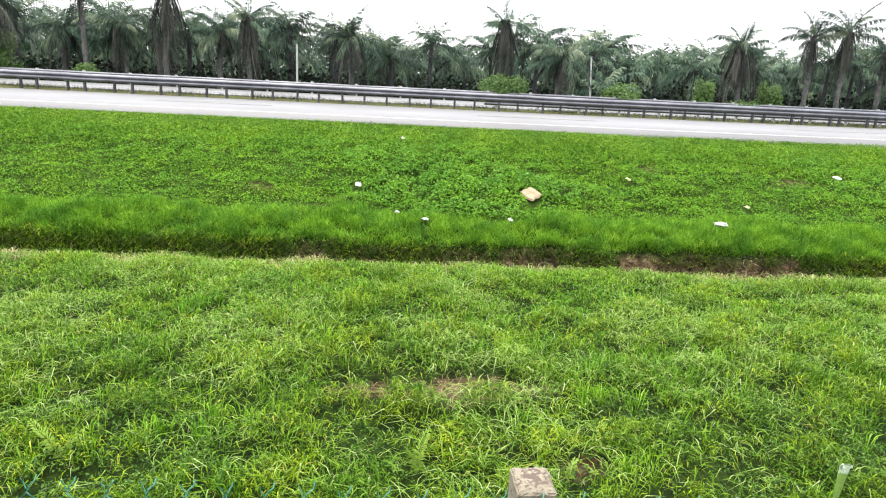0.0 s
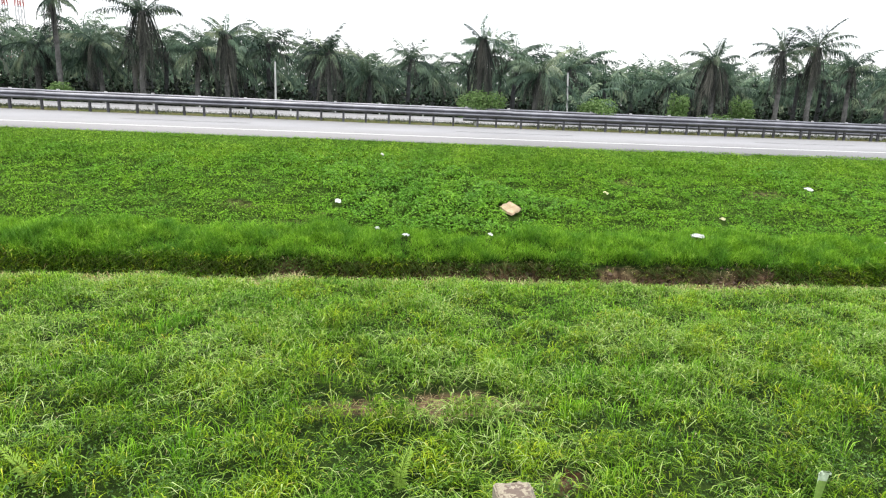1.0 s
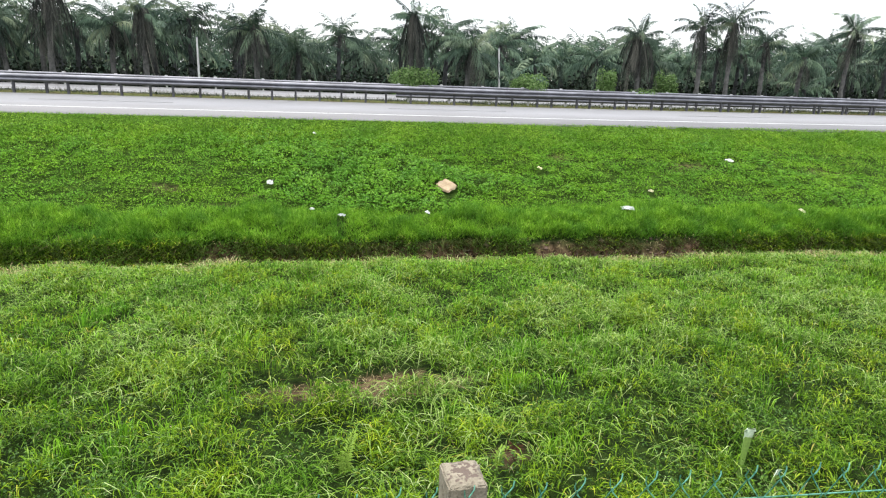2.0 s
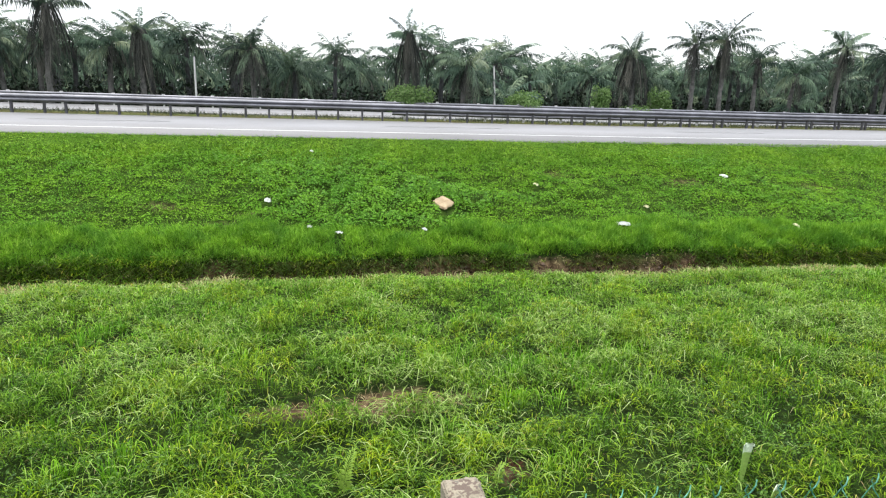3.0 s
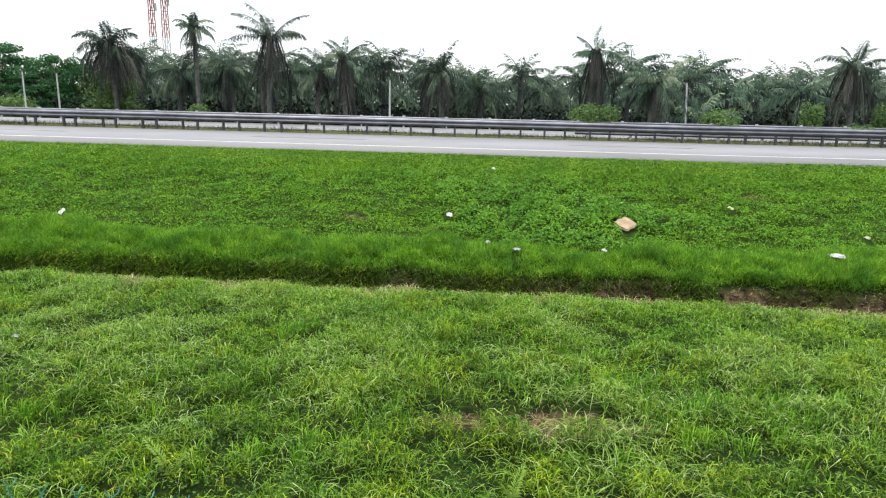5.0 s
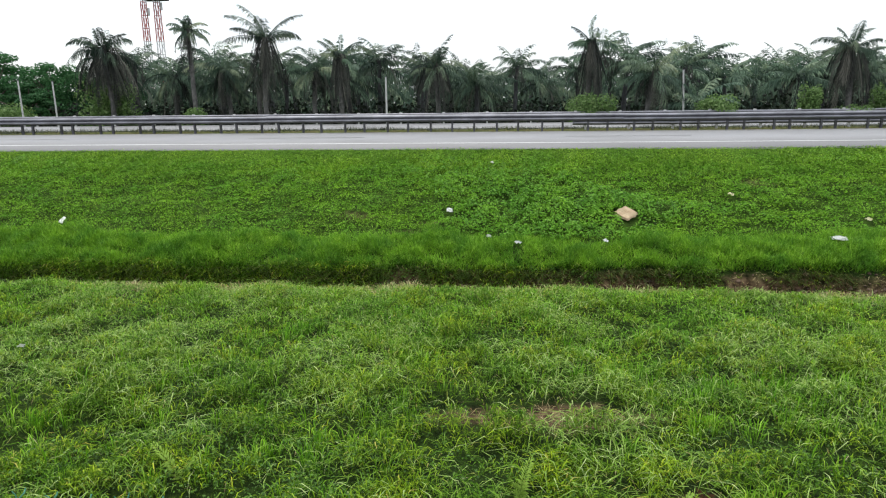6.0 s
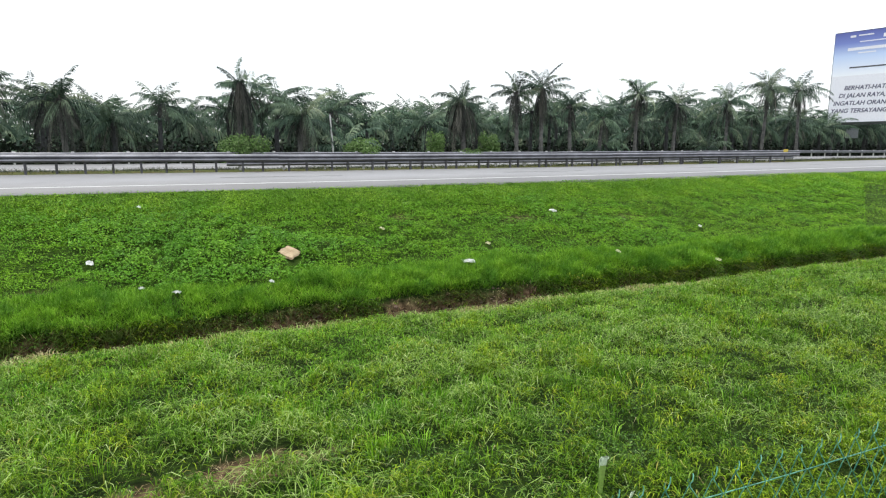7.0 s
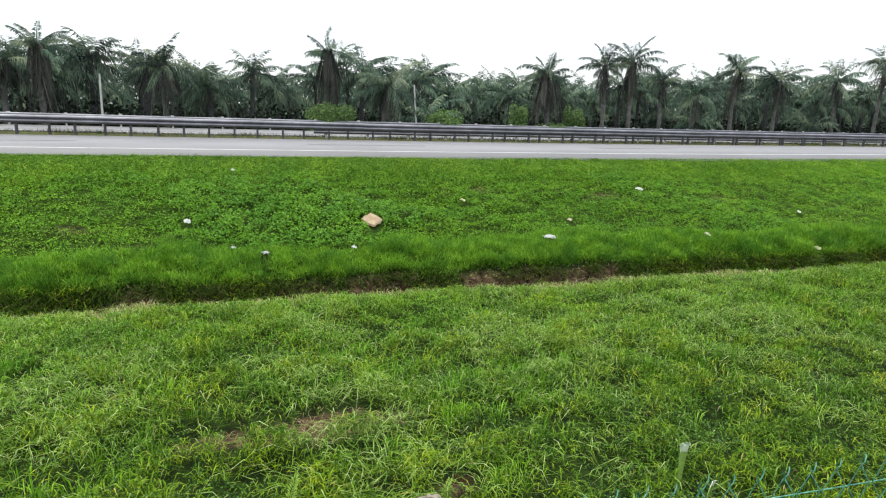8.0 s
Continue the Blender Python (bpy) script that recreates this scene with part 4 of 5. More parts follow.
def hanging_frond(rs, length, az, reach, n_leaf, leaf_len, half, flare):
    """A dead frond that leaves the trunk, breaks over and hangs down, swaying a little."""
    s = np.linspace(0, 1, 9)
    out = reach * ((1 - flare) * (1 - np.exp(-7 * s)) + flare * s)
    down = 0.35 * reach * np.sin(np.clip(s * 5, 0, 1) * math.pi) - length * np.clip(s - 0.06, 0, 1)
    sway = rs.normal(0, 0.16) * s * s * length * 0.5
    fx, fy = math.cos(az), math.sin(az)
    line = np.stack([out * fx - sway * fy, out * fy + sway * fx, down], 1)
    return feather(rs, line, np.array([-fy, fx, 0.0]), n_leaf, leaf_len, rs.uniform(0.5, 1.6), 0.06, half, 0.15, rs.choice([0.05, 0.3, 0.7]))


def gather(list_vq):
    v, q, o = [], [], 0
    for a, b in list_vq:
        v.append(a)
        q.append(b + o)
        o += len(a)
    return np.concatenate(v), np.concatenate(q)


def palm(seed, tip, n_live, frond, low, n_dead, skirt, reach, label, group, leaf_n=38, radius=0.15, half=0.032, stiff=1.0):
    """An oil palm whose crown ends tip above its foot; low: the slope in degrees of its lowest living frond;
    skirt, reach: length and half width of the dead fronds that hang round the trunk."""
    rs = np.random.RandomState(seed)
    tree = thing("oil_palm", 0, 0, 0, label, "palm tree", group)
    fr = []
    for i in range(n_live):
        t = i / max(1, n_live - 1)
        e0 = math.radians(80 - (80 - low) * t ** 0.85) + rs.normal(0, 0.14)
        L = frond * rs.uniform(0.7, 1.12) * (0.78 + 0.22 * min(1, 2.0 * t))
        a, b = frond_arrays(rs, L, i * 2.39996 + rs.normal(0, 0.4), e0, math.radians(rs.uniform(55, 120)) * (0.75 + 0.35 * t) / stiff, leaf_n, 0.2 * frond * rs.uniform(0.8, 1.15), 0.35 + 0.75 * t, 0.075, half, rs.uniform(1.0, 2.2), rs.choice([0.0, 0.15, 0.4]) if group == ROW else 0.0, rs.normal(0, 0.12))
        fr.append((a + np.array([0, 0, rs.uniform(-0.25, 0.1)]), b))
    cv, cq = gather(fr)
    trunk_h = tip - np.percentile(cv[:, 2], 99.6)
    rings, sides = 16, 8
    lx, ly = rs.uniform(-0.3, 0.3, 2)
    v = []
    for i in range(rings):
        t = i / (rings - 1)
        r = radius * (1.3 - 0.35 * t + 0.35 * max(0, t - 0.85) / 0.15) * (1.12 if i % 2 else 0.92)
        for j in range(sides):
            a = 2 * math.pi * (j + 0.5 * (i % 2)) / sides
            rr = r * rs.uniform(0.85, 1.15)
            v.append((lx * t * t + rr * math.cos(a), ly * t * t + rr * math.sin(a), -0.3 + (trunk_h + 0.4) * t))
    q = [(i * sides + j, i * sides + (j + 1) % sides, (i + 1) * sides + (j + 1) % sides, (i + 1) * sides + j) for i in range(rings - 1) for j in range(sides)]
    part_np("trunk", v, q, M_TRUNK_PALE if group == ROW else M_TRUNK_SHADED, tree)
    top = np.array([lx, ly, trunk_h])
    part_np("crown", cv + top, cq, M_FROND, tree)
    if n_dead:
        fr = []
        for i in range(n_dead):
            u = rs.uniform(0, 1)
            L = min(skirt * (0.35 + 0.7 * u), trunk_h * 0.97)
            a, b = hanging_frond(rs, L, i * 2.39996 + rs.normal(0, 0.5), 1.3 * reach * rs.uniform(0.15, 1.05) ** 0.7, max(12, leaf_n - 14), min(0.62, 0.24 * frond) * rs.uniform(0.6, 1.25), half, rs.uniform(0.05, 0.75))
            fr.append((a + top + np.array([0, 0, rs.uniform(-0.45, 0.2)]), b))
        part_np("dead_fronds", *gather(fr), M_DEAD, tree, "hanging grey-brown dead fronds")
    return tree


def stand(x, y):
    return float(land(x, y)) - 0.02


def set_at(tree, x, y, rz=0.0, s=1.0):
    tree.matrix_world = pose(x, y, stand(x, y), 0, 0, rz) @ Matrix.Scale(s, 4)


ROW = "oil palms along the highway"
TATTERED = "tall oil palm with thin tattered crown above a long dead skirt"
DOMED = "oil palm with arching crown over a broad dome of dead fronds"
FULL = "oil palm with full drooping grey-green crown"
SLIM = "slender tall oil palm with small round crown and pale trunk"
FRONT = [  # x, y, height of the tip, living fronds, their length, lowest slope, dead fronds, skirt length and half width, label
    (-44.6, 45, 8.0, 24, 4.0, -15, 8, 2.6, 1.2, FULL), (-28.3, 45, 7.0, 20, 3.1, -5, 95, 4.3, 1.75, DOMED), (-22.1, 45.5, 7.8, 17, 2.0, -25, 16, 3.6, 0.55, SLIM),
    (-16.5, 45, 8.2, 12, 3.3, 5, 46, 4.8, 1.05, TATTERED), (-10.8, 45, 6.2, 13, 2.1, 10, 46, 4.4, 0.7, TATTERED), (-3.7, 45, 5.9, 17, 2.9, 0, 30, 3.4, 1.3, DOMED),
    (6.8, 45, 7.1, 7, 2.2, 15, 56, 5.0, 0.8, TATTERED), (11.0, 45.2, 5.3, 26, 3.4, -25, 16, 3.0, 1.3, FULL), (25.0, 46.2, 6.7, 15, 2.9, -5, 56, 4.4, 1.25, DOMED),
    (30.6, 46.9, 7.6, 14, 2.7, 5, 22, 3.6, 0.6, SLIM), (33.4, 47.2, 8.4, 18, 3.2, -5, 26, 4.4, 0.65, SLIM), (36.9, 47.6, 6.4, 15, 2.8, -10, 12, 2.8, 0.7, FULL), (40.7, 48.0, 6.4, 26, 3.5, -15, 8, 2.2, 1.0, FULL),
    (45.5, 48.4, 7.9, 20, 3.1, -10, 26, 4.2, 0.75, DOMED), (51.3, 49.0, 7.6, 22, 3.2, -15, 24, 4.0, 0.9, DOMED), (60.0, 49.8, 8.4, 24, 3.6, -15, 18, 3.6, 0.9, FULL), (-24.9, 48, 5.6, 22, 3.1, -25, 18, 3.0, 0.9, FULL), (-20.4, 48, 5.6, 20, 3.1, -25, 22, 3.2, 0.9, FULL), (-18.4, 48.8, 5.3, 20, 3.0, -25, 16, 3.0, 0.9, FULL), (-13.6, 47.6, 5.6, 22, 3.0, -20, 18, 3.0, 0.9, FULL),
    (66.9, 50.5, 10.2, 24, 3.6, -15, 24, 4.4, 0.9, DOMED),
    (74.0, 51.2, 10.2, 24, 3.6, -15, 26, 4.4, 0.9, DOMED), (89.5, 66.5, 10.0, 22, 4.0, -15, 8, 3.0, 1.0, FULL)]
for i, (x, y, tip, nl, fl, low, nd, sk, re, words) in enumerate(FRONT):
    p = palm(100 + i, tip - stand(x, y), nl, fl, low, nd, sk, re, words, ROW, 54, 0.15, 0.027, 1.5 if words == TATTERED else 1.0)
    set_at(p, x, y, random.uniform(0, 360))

BACK = "oil palms deeper in the plantation"
kinds = [palm(200 + i, h, n, 3.3, -30, d, 2.2, 1.3, "grey-green oil palm in the plantation", BACK, 22, 0.15, 0.044, 1.15)
         for i, (h, n, d) in enumerate(((3.8, 20, 2), (4.9, 24, 8), (5.5, 26, 6), (5.9, 24, 4), (6.5, 24, 10), (5.6, 28, 3)))]
spots = []
rb = np.random.RandomState(77)
for r, yy in enumerate((46.8, 51.0, 56.5, 63, 71)):
    half_l, half_r = -0.86 * yy - 3, (1.62 * yy if r == 0 else 1.62 * yy + 34)
    step = (8.5, 4.0, 4.6, 5.0, 5.6)[r]
    for x in np.arange(half_l + (r % 2) * step / 2, half_r, step):
        x = float(x + rb.uniform(-1.3, 1.3))
        y = float(yy + bend(x) * 0.9 + rb.uniform(-1.0, 1.0))
        if x < -33 and y < 68:
            continue
        if r == 0 and any(abs(x - f[0]) < 1.6 for f in FRONT):
            continue
        spots.append((x, y, rb.uniform(0, 360), rb.uniform(0.82, 1.06) + 0.06 * max(0, r - 1) + 0.003 * max(0, x) + 0.13 * (x < -6), int(rb.randint(0, 2) if r == 0 else rb.randint(1, 5) if r == 1 else rb.randint(2, 6))))
for x, y, a, s, kind in spots:
    m = pose(x, y, stand(x, y), 0, 0, a) @ Matrix.Scale(s, 4)
    t = copy_thing(kinds[kind], m)
    t.scale = (s, s, s)
for kx, src in enumerate(kinds):
    set_at(src, -24 + 20.0 * kx, 60 + float(bend(-24 + 20.0 * kx)), 40 * kx)


# ---- bushes, undergrowth, broad-leaved trees ----
def clump(rs, n, centres):
    """Points and outward directions over lumpy crowns given as (x, y, z, rx, rz)."""
    c = np.array([centres[i] for i in rs.randint(0, len(centres), n)])
    d = rs.normal(0, 1, (n, 3))
    d /= np.linalg.norm(d, axis=1)[:, None]
    r = rs.uniform(0.55, 1.05, n) ** 0.6
    return c[:, :3] + d * np.stack([c[:, 3] * r, c[:, 3] * r, c[:, 4] * r], 1), d + [0, 0, 0.4]


def bush(x, y, w, h, n, mat, label, category, seed, size=0.09, group="roadside bushes", name="bush"):
    rs = np.random.RandomState(seed)
    z0 = stand(x, y)
    b = thing(name, x, y, z0, label, category, group)
    bm = bmesh.new()
    cs = []
    for i in range(9):
        a, r = rs.uniform(0, 6.28), rs.uniform(0.1, 0.75) * w / 2
        top = (r * math.cos(a), r * math.sin(a), h * rs.uniform(0.45, 0.8))
        rod(bm, (0, 0, -0.1), top, 0.03 + 0.01 * h, 0.012, 5)
        cs.append((*top, w * rs.uniform(0.2, 0.3), h * rs.uniform(0.2, 0.34)))
        cs.append((top[0] * 1.15, top[1] * 1.15, h * rs.uniform(0.15, 0.45), w * rs.uniform(0.16, 0.25), h * 0.24))
    part("stems", bm, M_BARK, b)
    c, d = clump(rs, n, cs)
    leaves("foliage", c, d, rs.uniform(0.6, 1.3, n) * size, mat, "", "", seed + 1, b)
    return b


bush(6.9, 42.6 + 1.4, 3.6, 2.1, 4200, M_BUSH, "rounded yellow-green bush behind the far guardrail", "bush", 301)
bush(15.3, 44.4, 2.9, 1.95, 3600, M_BUSH, "rounded bright green bush behind the far guardrail", "bush", 303)
bush(22.0, 44.9, 1.7, 2.6, 2400, M_BUSH, "upright leafy green bush behind the guardrail", "bush", 305)
bush(27.1, 45.6, 1.8, 2.4, 2400, M_BUSH, "upright leafy green bush behind the guardrail", "bush", 307)
bush(24.6, 45.2, 3.2, 1.1, 2000, M_BUSH, "low yellow-green weeds behind the guardrail", "bush", 309)
bush(-21.4, 44.3, 2.0, 1.6, 2000, M_BUSH, "small bright bush under the palms", "bush", 311)
bush(-39.0, 46.5, 5.5, 2.0, 4000, M_BUSH, "wide light green bush beside the trees", "bush", 313, 0.12)
bush(-29.5, 46.5, 4.0, 3.6, 3600, M_BUSH, "yellow-green shrub beside a palm", "bush", 315, 0.12)


def broad_tree(x, y, h, w, n, seed, label):
    rs = np.random.RandomState(seed)
    t = thing("tree", x, y, stand(x, y), label, "tree", "broad-leaved trees")
    bm = bmesh.new()
    fork = h * 0.35
    rod(bm, (0, 0, -0.3), (0.1, 0, fork), 0.26, 0.18, 8)
    cs = []
    for i in range(20):
        a, r = i * 2.4 + rs.uniform(-0.3, 0.3), rs.uniform(0.1, 0.95) * w / 2
        top = (r * math.cos(a), r * math.sin(a), h * rs.uniform(0.5, 0.93) - 0.22 * r * r / w)
        rod(bm, (0.1, 0, fork * rs.uniform(0.6, 1)), top, 0.10, 0.025, 6)
        cs.append((*top, w * rs.uniform(0.09, 0.16), h * rs.uniform(0.05, 0.085)))
        cs.append((top[0] * 1.12, top[1] * 1.12, top[2] * rs.uniform(0.3, 0.75), w * rs.uniform(0.09, 0.16), h * rs.uniform(0.06, 0.09)))
    part("trunk", bm, M_BARK, t)
    c, d = clump(rs, n, cs)
    leaves("crown", c, d, rs.uniform(0.6, 1.4, n) * 0.12, M_WOODS, "", "", seed + 1, t)


for i, (x, y, h, w) in enumerate(((-62, 60, 11.5, 11), (-56, 56, 10.6, 10), (-49, 58, 7.4, 9), (-43.5, 60, 6.8, 8), (-38.5, 59, 6.2, 8), (-47, 52, 4.6, 7), (-40.5, 52, 4.0, 6), (-69, 56, 11, 11))):
    broad_tree(x, y, h, w, 9000, 400 + 2 * i, "dense dark green broad-leaved tree by the highway")

# undergrowth added between the trunks, coloured as the deep shade there
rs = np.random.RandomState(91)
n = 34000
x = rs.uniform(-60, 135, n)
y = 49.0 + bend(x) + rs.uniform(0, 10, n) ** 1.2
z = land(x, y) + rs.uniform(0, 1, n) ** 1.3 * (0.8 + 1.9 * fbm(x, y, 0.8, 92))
leaves("undergrowth", np.stack([x, y, z], 1), np.tile([0.0, -0.7, 0.7], (n, 1)), rs.uniform(0.1, 0.25, n), M_UNDER_SHADE, "near-black undergrowth standing for the shade beneath the oil palms", "undergrowth", 93)
n = 42000
x = rs.uniform(-190, 260, n)
y = 100 + bend(x) + rs.uniform(0, 10, n)
z = land(x, y) + rs.uniform(0, 1, n) ** 1.2 * (6.2 + 1.8 * fbm(x, y * 0, 0.35, 94))
leaves("far_woods", np.stack([x, y, z], 1), np.tile([0.0, -1.0, 0.4], (n, 1)), np.where(z < 4.2, 0.65, 0.3) * rs.uniform(0.7, 1.3, n), M_FROND, "dark distant edge of the plantation", "woods", 95)


# ---- poles, towers, billboard ----
def pole(x, y, top, label, lean=0.0):
    z0 = stand(x, y)
    p = thing("utility_pole", x, y, z0, label, "pole", "thin pale poles")
    part("shaft", rod(bmesh.new(), (0, 0, -0.3), (lean, 0, top - z0), 0.075, 0.055, 10), M_PALE, p)
    part("cap", rod(bmesh.new(), (lean, 0, top - z0), (lean, 0, top - z0 + 0.05), 0.09, 0.06, 10), M_POST, p)


pole(-7.4, 44.4, 3.2, "thin pale concrete pole before the palms")
pole(13.4, 44.6, 3.4, "thin pale leaning pole before the palms", -0.25)
pole(-36.4, 46, 3.4, "thin pale pole beside the trees")
pole(-33.6, 46, 3.3, "thin pale pole beside the trees")


def lattice(x, y, h, label, w=1.1, platform=0.0):
    t = thing("lattice_tower", x, y, -0.3, label, "tower", "telecom towers")
    n = int(h / 2.4)
    for s in range(0, n, 3):
        bm = bmesh.new()
        for i in range(s, min(n, s + 3)):
            z0, z1 = i * 2.4, (i + 1) * 2.4
            a, b = w * (1 - 0.55 * z0 / h), w * (1 - 0.55 * z1 / h)
            for sx, sy in ((1, 1), (1, -1), (-1, -1), (-1, 1)):
                rod(bm, (sx * a / 2, sy * a / 2, z0), (sx * b / 2, sy * b / 2, z1), 0.10, 0.10, 5)
                nx, ny = (sy, -sx)
                rod(bm, (sx * a / 2, sy * a / 2, z0), (nx * b / 2, ny * b / 2, z1), 0.05, 0.05, 4)
                rod(bm, (sx * b / 2, sy * b / 2, z1), (nx * b / 2, ny * b / 2, z1), 0.05, 0.05, 4)
        part("section", bm, M_REDP if (s // 3) % 2 == 0 else M_WHITEP, t)
    for zz, a in ((h * 0.55, 0.0), (h * 0.74, 2.0), (h * 0.95, 4.0)):
        bm = bmesh.new()
        rod(bm, (0.9 * math.cos(a), 0.9 * math.sin(a), zz - 0.7), (0.9 * math.cos(a), 0.9 * math.sin(a), zz + 0.7), 0.22, 0.22, 8)
        rod(bm, (0, 0, zz), (0.9 * math.cos(a), 0.9 * math.sin(a), zz), 0.05, 0.05, 5)
        part("antenna", bm, M_PALE, t)
    if platform:
        part("platform", box(bmesh.new(), -2.4, 2.0, -1.2, 1.2, platform, platform + 0.25, 0.03), M_DARK, t)


lattice(-67.2, 121, 36, "red and white lattice telecom tower above the palms")
lattice(-65.1, 122, 38, "tall slim red and white telecom tower above the palms", 1.2, 22.0)

# road sign at the far end, seen edge on
_sg = thing("road_sign", -42.6, 42.0, stand(-42, 42), "large grey road sign with a green panel", "road sign")
part("panel", box(bmesh.new(), -1.6, 1.6, -0.05, 0.05, 1.3, 3.9, 0.02), M_SIGNBACK, _sg)
part("green_panel", box(bmesh.new(), -1.55, 1.55, -0.075, -0.052, 0.85, 1.25, 0.01), M_GREENSIGN, _sg)
for sx in (-1.2, 1.2):
    part("leg", rod(bmesh.new(), (sx, 0.1, -0.3), (sx, 0.1, 3.8), 0.06, 0.06, 8), M_POST, _sg)


def billboard():
    """A tall hoarding on two columns; x runs along its face, the face looks to -y before it is turned."""
    W, H, Z0 = 9.0, 12.6, 5.2
    ang = math.degrees(math.atan2(51.3 - 60.0, 94.5 - 92.9))
    bb = thing("billboard", 92.9, 60.0, stand(92.9, 60) - 0.1, "tall roadside safety billboard with blue top and white text panel", "billboard", rz=ang)
    part("backing", box(bmesh.new(), -0.1, W + 0.1, 0.02, 0.5, Z0 - 0.1, Z0 + H + 0.1, 0.03), M_DARK, bb)
    part("white_panel", box(bmesh.new(), 0, W, -0.03, 0.016, Z0, Z0 + H * 0.52), M_BOARDW, bb, "white printed lower panel")
    m, nt, lk, b = nodes_of("board_sky_print", 0.5)
    tc, sep, r = nt.new("ShaderNodeTexCoord"), nt.new("ShaderNodeSeparateXYZ"), ramp(nt, [(0.0, (0.74, 0.77, 0.80)), (0.45, (0.45, 0.56, 0.76)), (0.75, (0.15, 0.20, 0.48)), (1.0, (0.08, 0.10, 0.32))])
    lk.new(tc.outputs["Generated"], sep.inputs[0])
    lk.new(sep.outputs["Z"], r.inputs["Fac"])
    lk.new(r.outputs["Color"], b.inputs["Base Color"])
    part("picture_panel", box(bmesh.new(), 0, W, -0.03, 0.016, Z0 + H * 0.52 + 0.004, Z0 + H), m, bb, "blue sky picture fading to pale haze")
    part("shore", box(bmesh.new(), W * 0.25, W * 0.85, -0.045, -0.032, Z0 + H * 0.60, Z0 + H * 0.615), M_POST, bb)
    for x0, x1, zf, hh in ((0.22, 0.30, 0.95, 0.3), (0.34, 0.55, 0.955, 0.16), (0.68, 0.74, 0.93, 0.5), (0.36, 0.80, 0.885, 0.14), (0.2, 0.8, 0.81, 0.4), (0.35, 0.6, 0.765, 0.16)):
        part("print_bar", box(bmesh.new(), W * x0, W * x1, -0.045, -0.032, Z0 + H * zf - hh / 2, Z0 + H * zf + hh / 2), M_BOARDW, bb, "pale unreadable print")
    for txt, zf, x0, size in (("BERHATI-HATI", 0.385, 0.20, 0.86), ("DI JALAN RAYA,", 0.30, 0.13, 0.86), ("INGATLAH ORANG", 0.215, 0.06, 0.86), ("YANG TERSAYANG\"", 0.13, 0.03, 0.86)):
        cu = bpy.data.curves.new("text_line", "FONT")
        cu.body, cu.size, cu.extrude, cu.shear, cu.offset = txt, size * 0.97, 0.006, 0.25, 0.018
        cu.materials.append(M_INK)
        ob = new("text_line", cu)
        ob.parent = bb
        ob.matrix_basis = pose(W * x0, -0.04, Z0 + H * zf - 0.3, 90, 0, 0)
    part("walkway", box(bmesh.new(), -0.3, W + 0.3, -0.7, 0.5, Z0 - 0.35, Z0 - 0.2, 0.02), M_DARK, bb)
    for sx in (0.6, W - 0.6):
        part("column", rod(bmesh.new(), (sx, 0.3, -0.4), (sx, 0.3, Z0), 0.28, 0.24, 12), M_POST, bb)
    part("side_post", rod(bmesh.new(), (W + 0.3, -0.1, Z0 - 0.2), (W + 0.3, -0.1, Z0 + H), 0.12, 0.12, 8), M_STEEL, bb)
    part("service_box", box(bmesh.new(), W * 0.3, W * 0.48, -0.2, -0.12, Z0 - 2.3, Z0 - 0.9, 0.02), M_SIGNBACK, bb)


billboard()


# ---- fence in front of the camera ----
FY, FTOP = 1.2, -0.595
fence = thing("chain_link_fence", 0, FY, LAWN, "green coated chain-link fence with twisted barbed top", "fence", rz=-2.0)
PITCH = 0.166


def tube(points, r, sides=5):
    """A thin round wire through points."""
    pts = [Vector(p) for p in points]
    v, q = [], []
    for i, p in enumerate(pts):
        d = (pts[min(i + 1, len(pts) - 1)] - pts[max(i - 1, 0)]).normalized()
        a = d.orthogonal().normalized()
        b = d.cross(a)
        for j in range(sides):
            t = 2 * math.pi * j / sides
            v.append(p + (a * math.cos(t) + b * math.sin(t)) * r)
    for i in range(len(pts) - 1):
        for j in range(sides):
            q.append((i * sides + j, i * sides + (j + 1) % sides, (i + 1) * sides + (j + 1) % sides, (i + 1) * sides + j))
    return np.array([tuple(p) for p in v]), np.array(q)


rf = np.random.RandomState(5)
top = FTOP - LAWN
rows = 14
dz = PITCH * 0.6
for k in range(-30, 50):
    x0 = k * PITCH
    pts = []
    for i in range(rows + 1):
        pts.append((x0 + (PITCH / 2 if i % 2 else 0) + rf.normal(0, 0.003), (0.006 if i % 2 else -0.006), top - 0.07 - i * dz))
    hk = rf.uniform(-0.010, 0.014)
    zig = [(x0 + 0.034 + hk, 0.012, top + hk), (x0 + 0.031 + hk * 0.7, 0.006, top - 0.018), (x0 + 0.012, -0.004, top - 0.04), (x0 + 0.004, 0.004, top - 0.058)] + pts
    v, q = tube(zig, 0.0034)
    part_np("wire", v, q, M_WIRE, fence)
    twin = [(2 * x0 - p[0] + rf.normal(0, 0.002), -p[1] + 0.001, p[2] + 0.004) for p in [(x0 + 0.016, 0.01, top - 0.012 + hk)] + zig[2:]]
    v, q = tube(twin, 0.0028)
    part_np("wire", v, q, M_WIRE, fence)
for zz in (top - 0.165, top - 0.75):
    v, q = tube([(xx, 0.013, zz + 0.012 * math.sin(xx * 1.3)) for xx in np.arange(-4.8, 8.0, 0.4)], 0.0034, 6)
    part_np("line_wire", v, q, M_WIRE, fence)


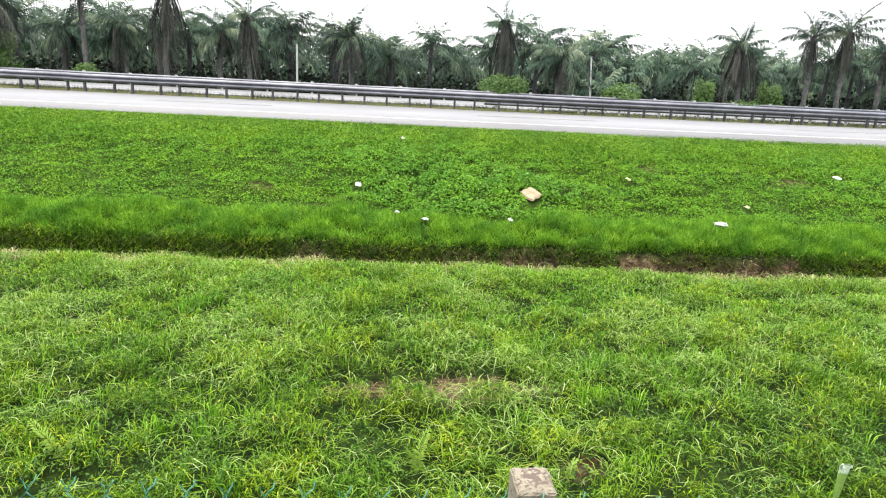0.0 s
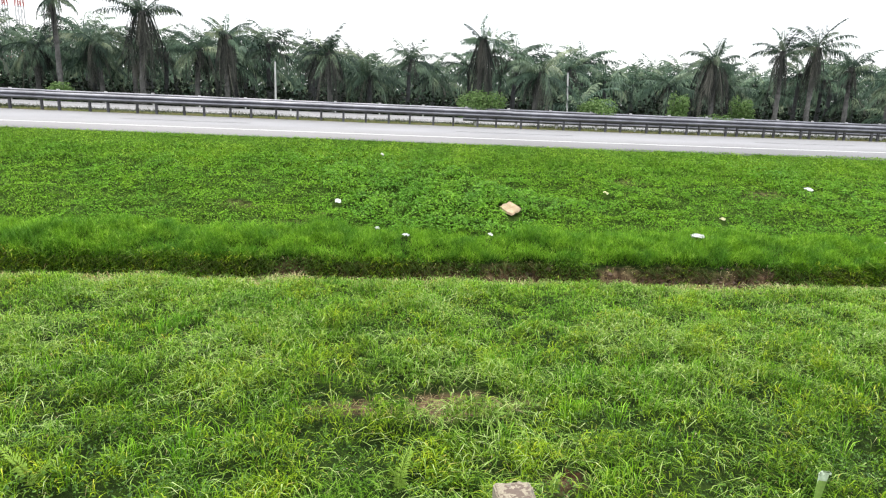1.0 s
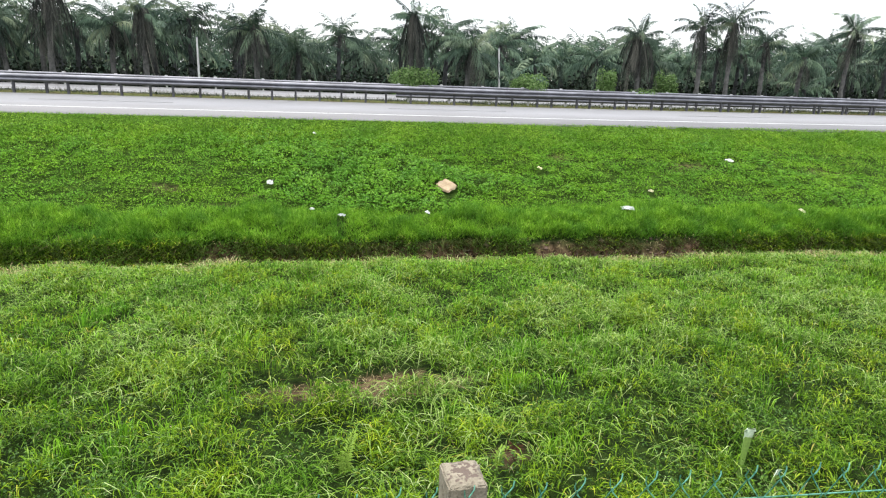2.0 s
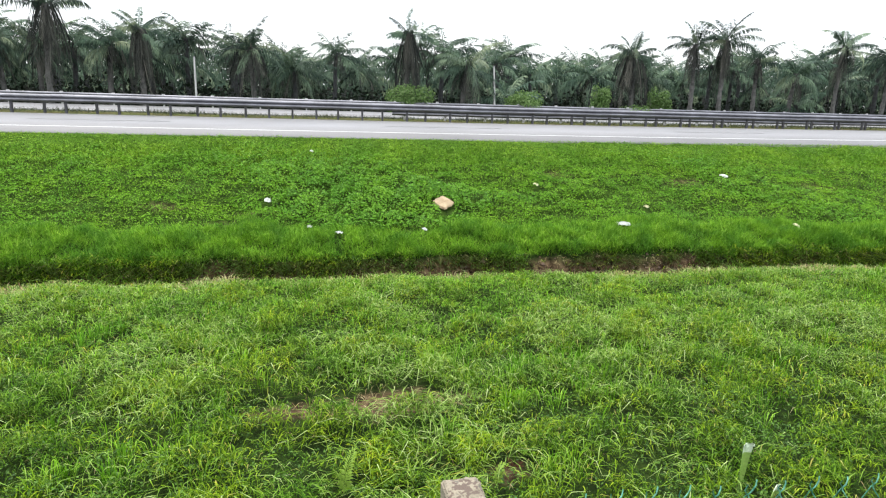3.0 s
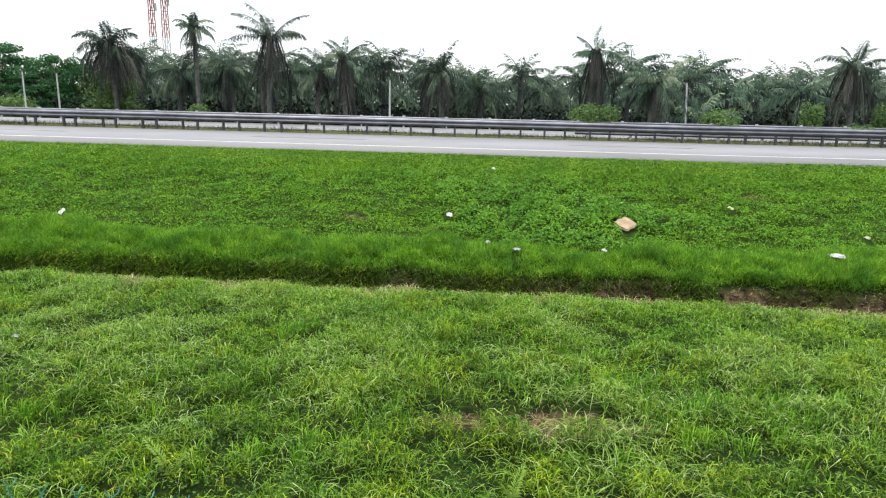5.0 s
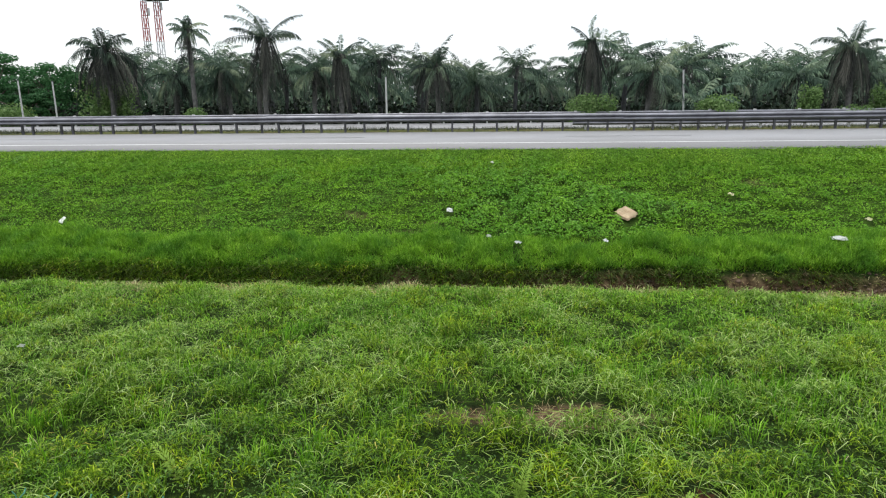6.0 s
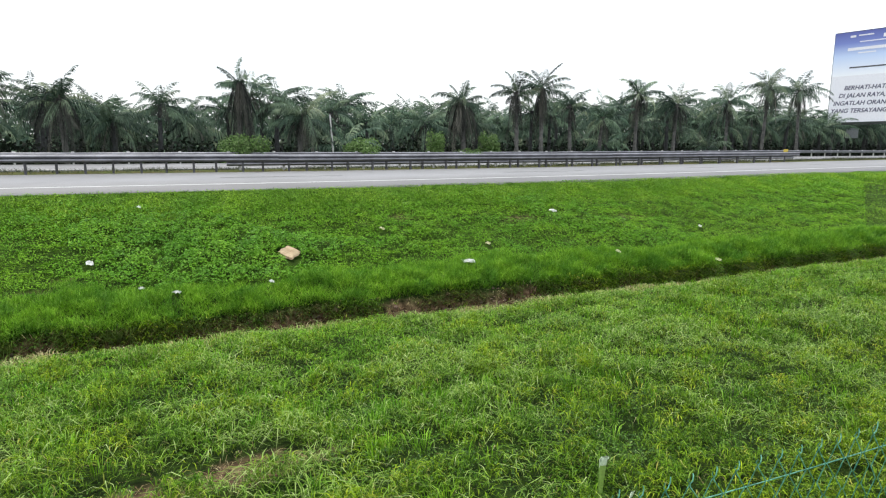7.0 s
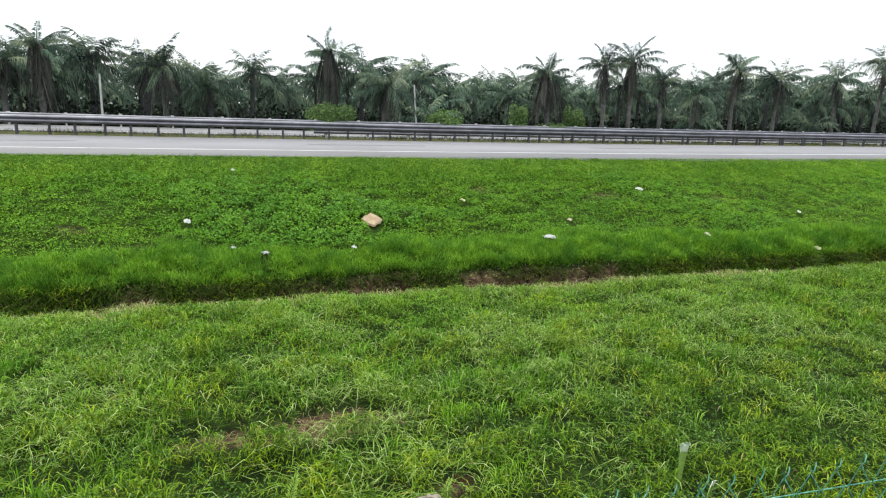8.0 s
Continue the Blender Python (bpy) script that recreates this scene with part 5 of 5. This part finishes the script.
def concrete_post(x):
    bm = bmesh.new()
    z1 = FTOP - LAWN - 0.005
    box(bm, -0.088, 0.088, -0.10, 0.10, -0.4, z1)
    bmesh.ops.subdivide_edges(bm, edges=bm.edges[:], cuts=9, use_grid_fill=True)
    for v in bm.verts:
        e = max(abs(v.co.x), abs(v.co.y) * 0.88)
        if v.co.z > z1 - 0.01:
            v.co.z -= 0.012 * max(0, e - 0.06) / 0.028 + random.uniform(0, 0.002)
        v.co += Vector((random.uniform(-1, 1), random.uniform(-1, 1), random.uniform(-1, 1))) * 0.0013
    bmesh.ops.bevel(bm, geom=[e for e in bm.edges if e.calc_face_angle(0) > 0.7], offset=0.008, segments=2, affect="EDGES")
    p = part("fence_post", bm, M_CONC)
    p.matrix_world = pose(x, FY + 0.125 - 0.035 * x, LAWN, 0, 0, 2)
    return tagged(p, "weathered stained concrete fence post with chipped top", "fence post", "fence posts")


for px in (1.17, -3.5, 5.9):
    concrete_post(px)


# ---- small things on the ground ----
def crumple(x, y, w, d, h, material, name, label, category, seed, tilt=(0, 0), rz=0.0, lift=0.05, group=""):
    """A creased sheet with thickness that lies on the grass."""
    rs = np.random.RandomState(seed)
    bm = bmesh.new()
    n = 6
    grid = [[bm.verts.new(((i / (n - 1) - 0.5) * w * rs.uniform(0.92, 1.0), (j / (n - 1) - 0.5) * d * rs.uniform(0.92, 1.0), h * (rs.uniform(-0.5, 0.5) + 0.7 * math.sin(i * 1.3 + j)))) for i in range(n)] for j in range(n)]
    faces = [bm.faces.new((grid[j][i], grid[j][i + 1], grid[j + 1][i + 1], grid[j + 1][i])) for j in range(n - 1) for i in range(n - 1)]
    bmesh.ops.solidify(bm, geom=faces, thickness=0.006)
    ob = part(name, bm, material)
    ob.matrix_world = pose(x, y, float(land(x, y)) + lift, tilt[0], tilt[1], rz)
    return tagged(ob, label, category, group)


def carton(x, y):
    """A flattened cardboard box: two creased panels, propped on the plants."""
    c = thing("cardboard_box", x, y, float(land(x, y)) + 0.11, "flattened tan cardboard box lying on the bank", "cardboard box")
    for nm, x0, x1, y0, y1, z0, rx, ry in (("panel", -0.165, 0.155, -0.15, 0.15, 0.03, 42, 2), ("panel", -0.15, 0.165, -0.16, 0.135, -0.002, 39, -2)):
        bm = bmesh.new()
        box(bm, x0, x1, y0, y1, -0.004, 0.004)
        bmesh.ops.subdivide_edges(bm, edges=bm.edges[:], cuts=5, use_grid_fill=True)
        for v in bm.verts:
            v.co.z += 0.012 * math.sin(v.co.x * 15 + v.co.y * 9) + 0.010 * math.sin(v.co.y * 27 - v.co.x * 6) + 0.03 * abs(v.co.x + 0.4 * v.co.y - 0.02)
            v.co.x += 0.28 * v.co.y + 0.015 * math.sin(v.co.y * 40)
        bmesh.ops.rotate(bm, verts=bm.verts[:], cent=(0, 0, 0), matrix=Matrix.Rotation(radians(-40), 3, "Z"))
        ob = part(nm, bm, M_CARD, c)
        ob.matrix_basis = pose(0, 0, z0, rx, ry, 0)


carton(3.27, 12.42)
LITTER = "litter on the bank"
for i, (x, y, w, d, mat, words, rz) in enumerate((
        (-0.54, 12.65, 0.18, 0.16, M_TRASH, "crumpled white plastic cup lying on the bank", 10), (7.1, 11.36, 0.46, 0.16, M_TRASH, "flat white plastic strip in the grass", 4),
        (11.27, 14.01, 0.30, 0.14, M_TRASH, "torn white paper on the bank", -25), (8.17, 12.37, 0.17, 0.10, M_CREAM, "small cream wrapper in the grass", -30),
        (11.2, 11.05, 0.2, 0.16, M_CREAM, "crumpled cream wrapper beyond the ditch", 15), (0.92, 10.88, 0.26, 0.10, M_TRASH, "narrow white stick of plastic in tall grass", 55),
        (0.35, 11.67, 0.13, 0.1, M_TRASH, "small white scrap at the foot of the bank", 20), (13.9, 10.32, 0.2, 0.12, M_CREAM, "pale wrapper beside the ditch", -40),
        (-9.37, 12.21, 0.13, 0.32, M_TRASH, "white plastic container lying on the bank", 12), (5.74, 13.37, 0.16, 0.14, M_CREAM, "small yellowish paper scrap on the bank", 40),
        (0.38, 15.13, 0.12, 0.09, M_TRASH, "small white scrap near the road edge", 0), (2.64, 11.13, 0.13, 0.1, M_TRASH, "small white scrap in tall grass", 30),
        (15.65, 12.56, 0.1, 0.14, M_TRASH, "small white scrap on the bank", 0), (-5.7, 6.14, 0.12, 0.06, M_TRASH, "small white scrap in the lawn", 20))):
    crumple(x, y, w * 0.75, d * 0.7, 0.025, mat, "litter", words, "litter", 500 + i, (random.uniform(22, 38), random.uniform(-8, 8)), rz, 0.20 if y < 11.3 else 0.125, LITTER)

def strap_leaf(x, y, h, w, lean, fold, rz, label, seed):
    """A broad strap leaf with a keel, its tip folded over."""
    rs = np.random.RandomState(seed)
    p = thing("broad_leaf_plant", x, y, float(land(x, y)), label, "plant", "broad leaf plants", rz=rz)
    for name, t0, t1, mat in (("blade", 0.0, 0.82, M_STAKE), ("tip", 0.80, 1.0 + fold, M_STAKE_TOP)):
        v, q = [], []
        k = 9
        for i in range(k):
            t = t0 + (t1 - t0) * i / (k - 1)
            over = max(0.0, t - 0.97)
            zz = h * (min(t, 0.97) - over * 1.2)
            yy = -0.10 * over * h / 0.06 * 0.1
            xx = lean * t * t + over * 0.35
            ww = w * (0.45 + 0.75 * min(1, t) ** 1.5) * (1 if t < 1.0 else 0.75)
            for sx, dy in ((-1, 0.0), (0, 0.25 * ww), (1, 0.0)):
                v.append((xx + sx * ww / 2, yy + dy, zz))
            for sx, dy in ((1, 0.003), (0, 0.25 * ww + 0.003), (-1, 0.003)):
                v.append((xx + sx * ww / 2, yy + dy, zz))
        for i in range(k - 1):
            for j in range(6):
                a, b2 = i * 6 + j, i * 6 + (j + 1) % 6
                q.append((a, b2, b2 + 6, a + 6))
        part_np(name, v, q, mat, p, smooth=True)
    return p


strap_leaf(4.03, 3.0, 0.50, 0.092, 0.03, 0.02, 8, "tall pale green strap leaf with whitish folded tip", 701)
strap_leaf(4.08, 2.72, 0.24, 0.05, 0.12, 0.0, 20, "leaning pale strap leaf among the grass", 703)


def fern(x, y, n, L, seed, mat=M_FERN, label="small bright green fern in the lawn", lo=68, hi=86):
    rs = np.random.RandomState(seed)
    f = thing("fern", x, y, float(land(x, y)) + 0.05, label, "fern", "ferns in the lawn")
    for i in range(n):
        a, b = frond_arrays(rs, L * rs.uniform(0.75, 1.1), -1.57 + i * 2.4 + rs.normal(0, 0.4), math.radians(rs.uniform(lo, hi)), math.radians(38), 17, L * 0.24, 0.05, 0.005, 0.0095)
        part_np("frond", a, b, mat, f)


fern(0.71, 3.44, 3, 0.34, 601)
fern(1.98, 3.36, 2, 0.25, 603)
fern(-2.2, 3.52, 4, 0.40, 605)
fern(2.19, 3.55, 5, 0.11, 607, M_RUST, "withered rust-brown fern beside the fence post", 25, 60)
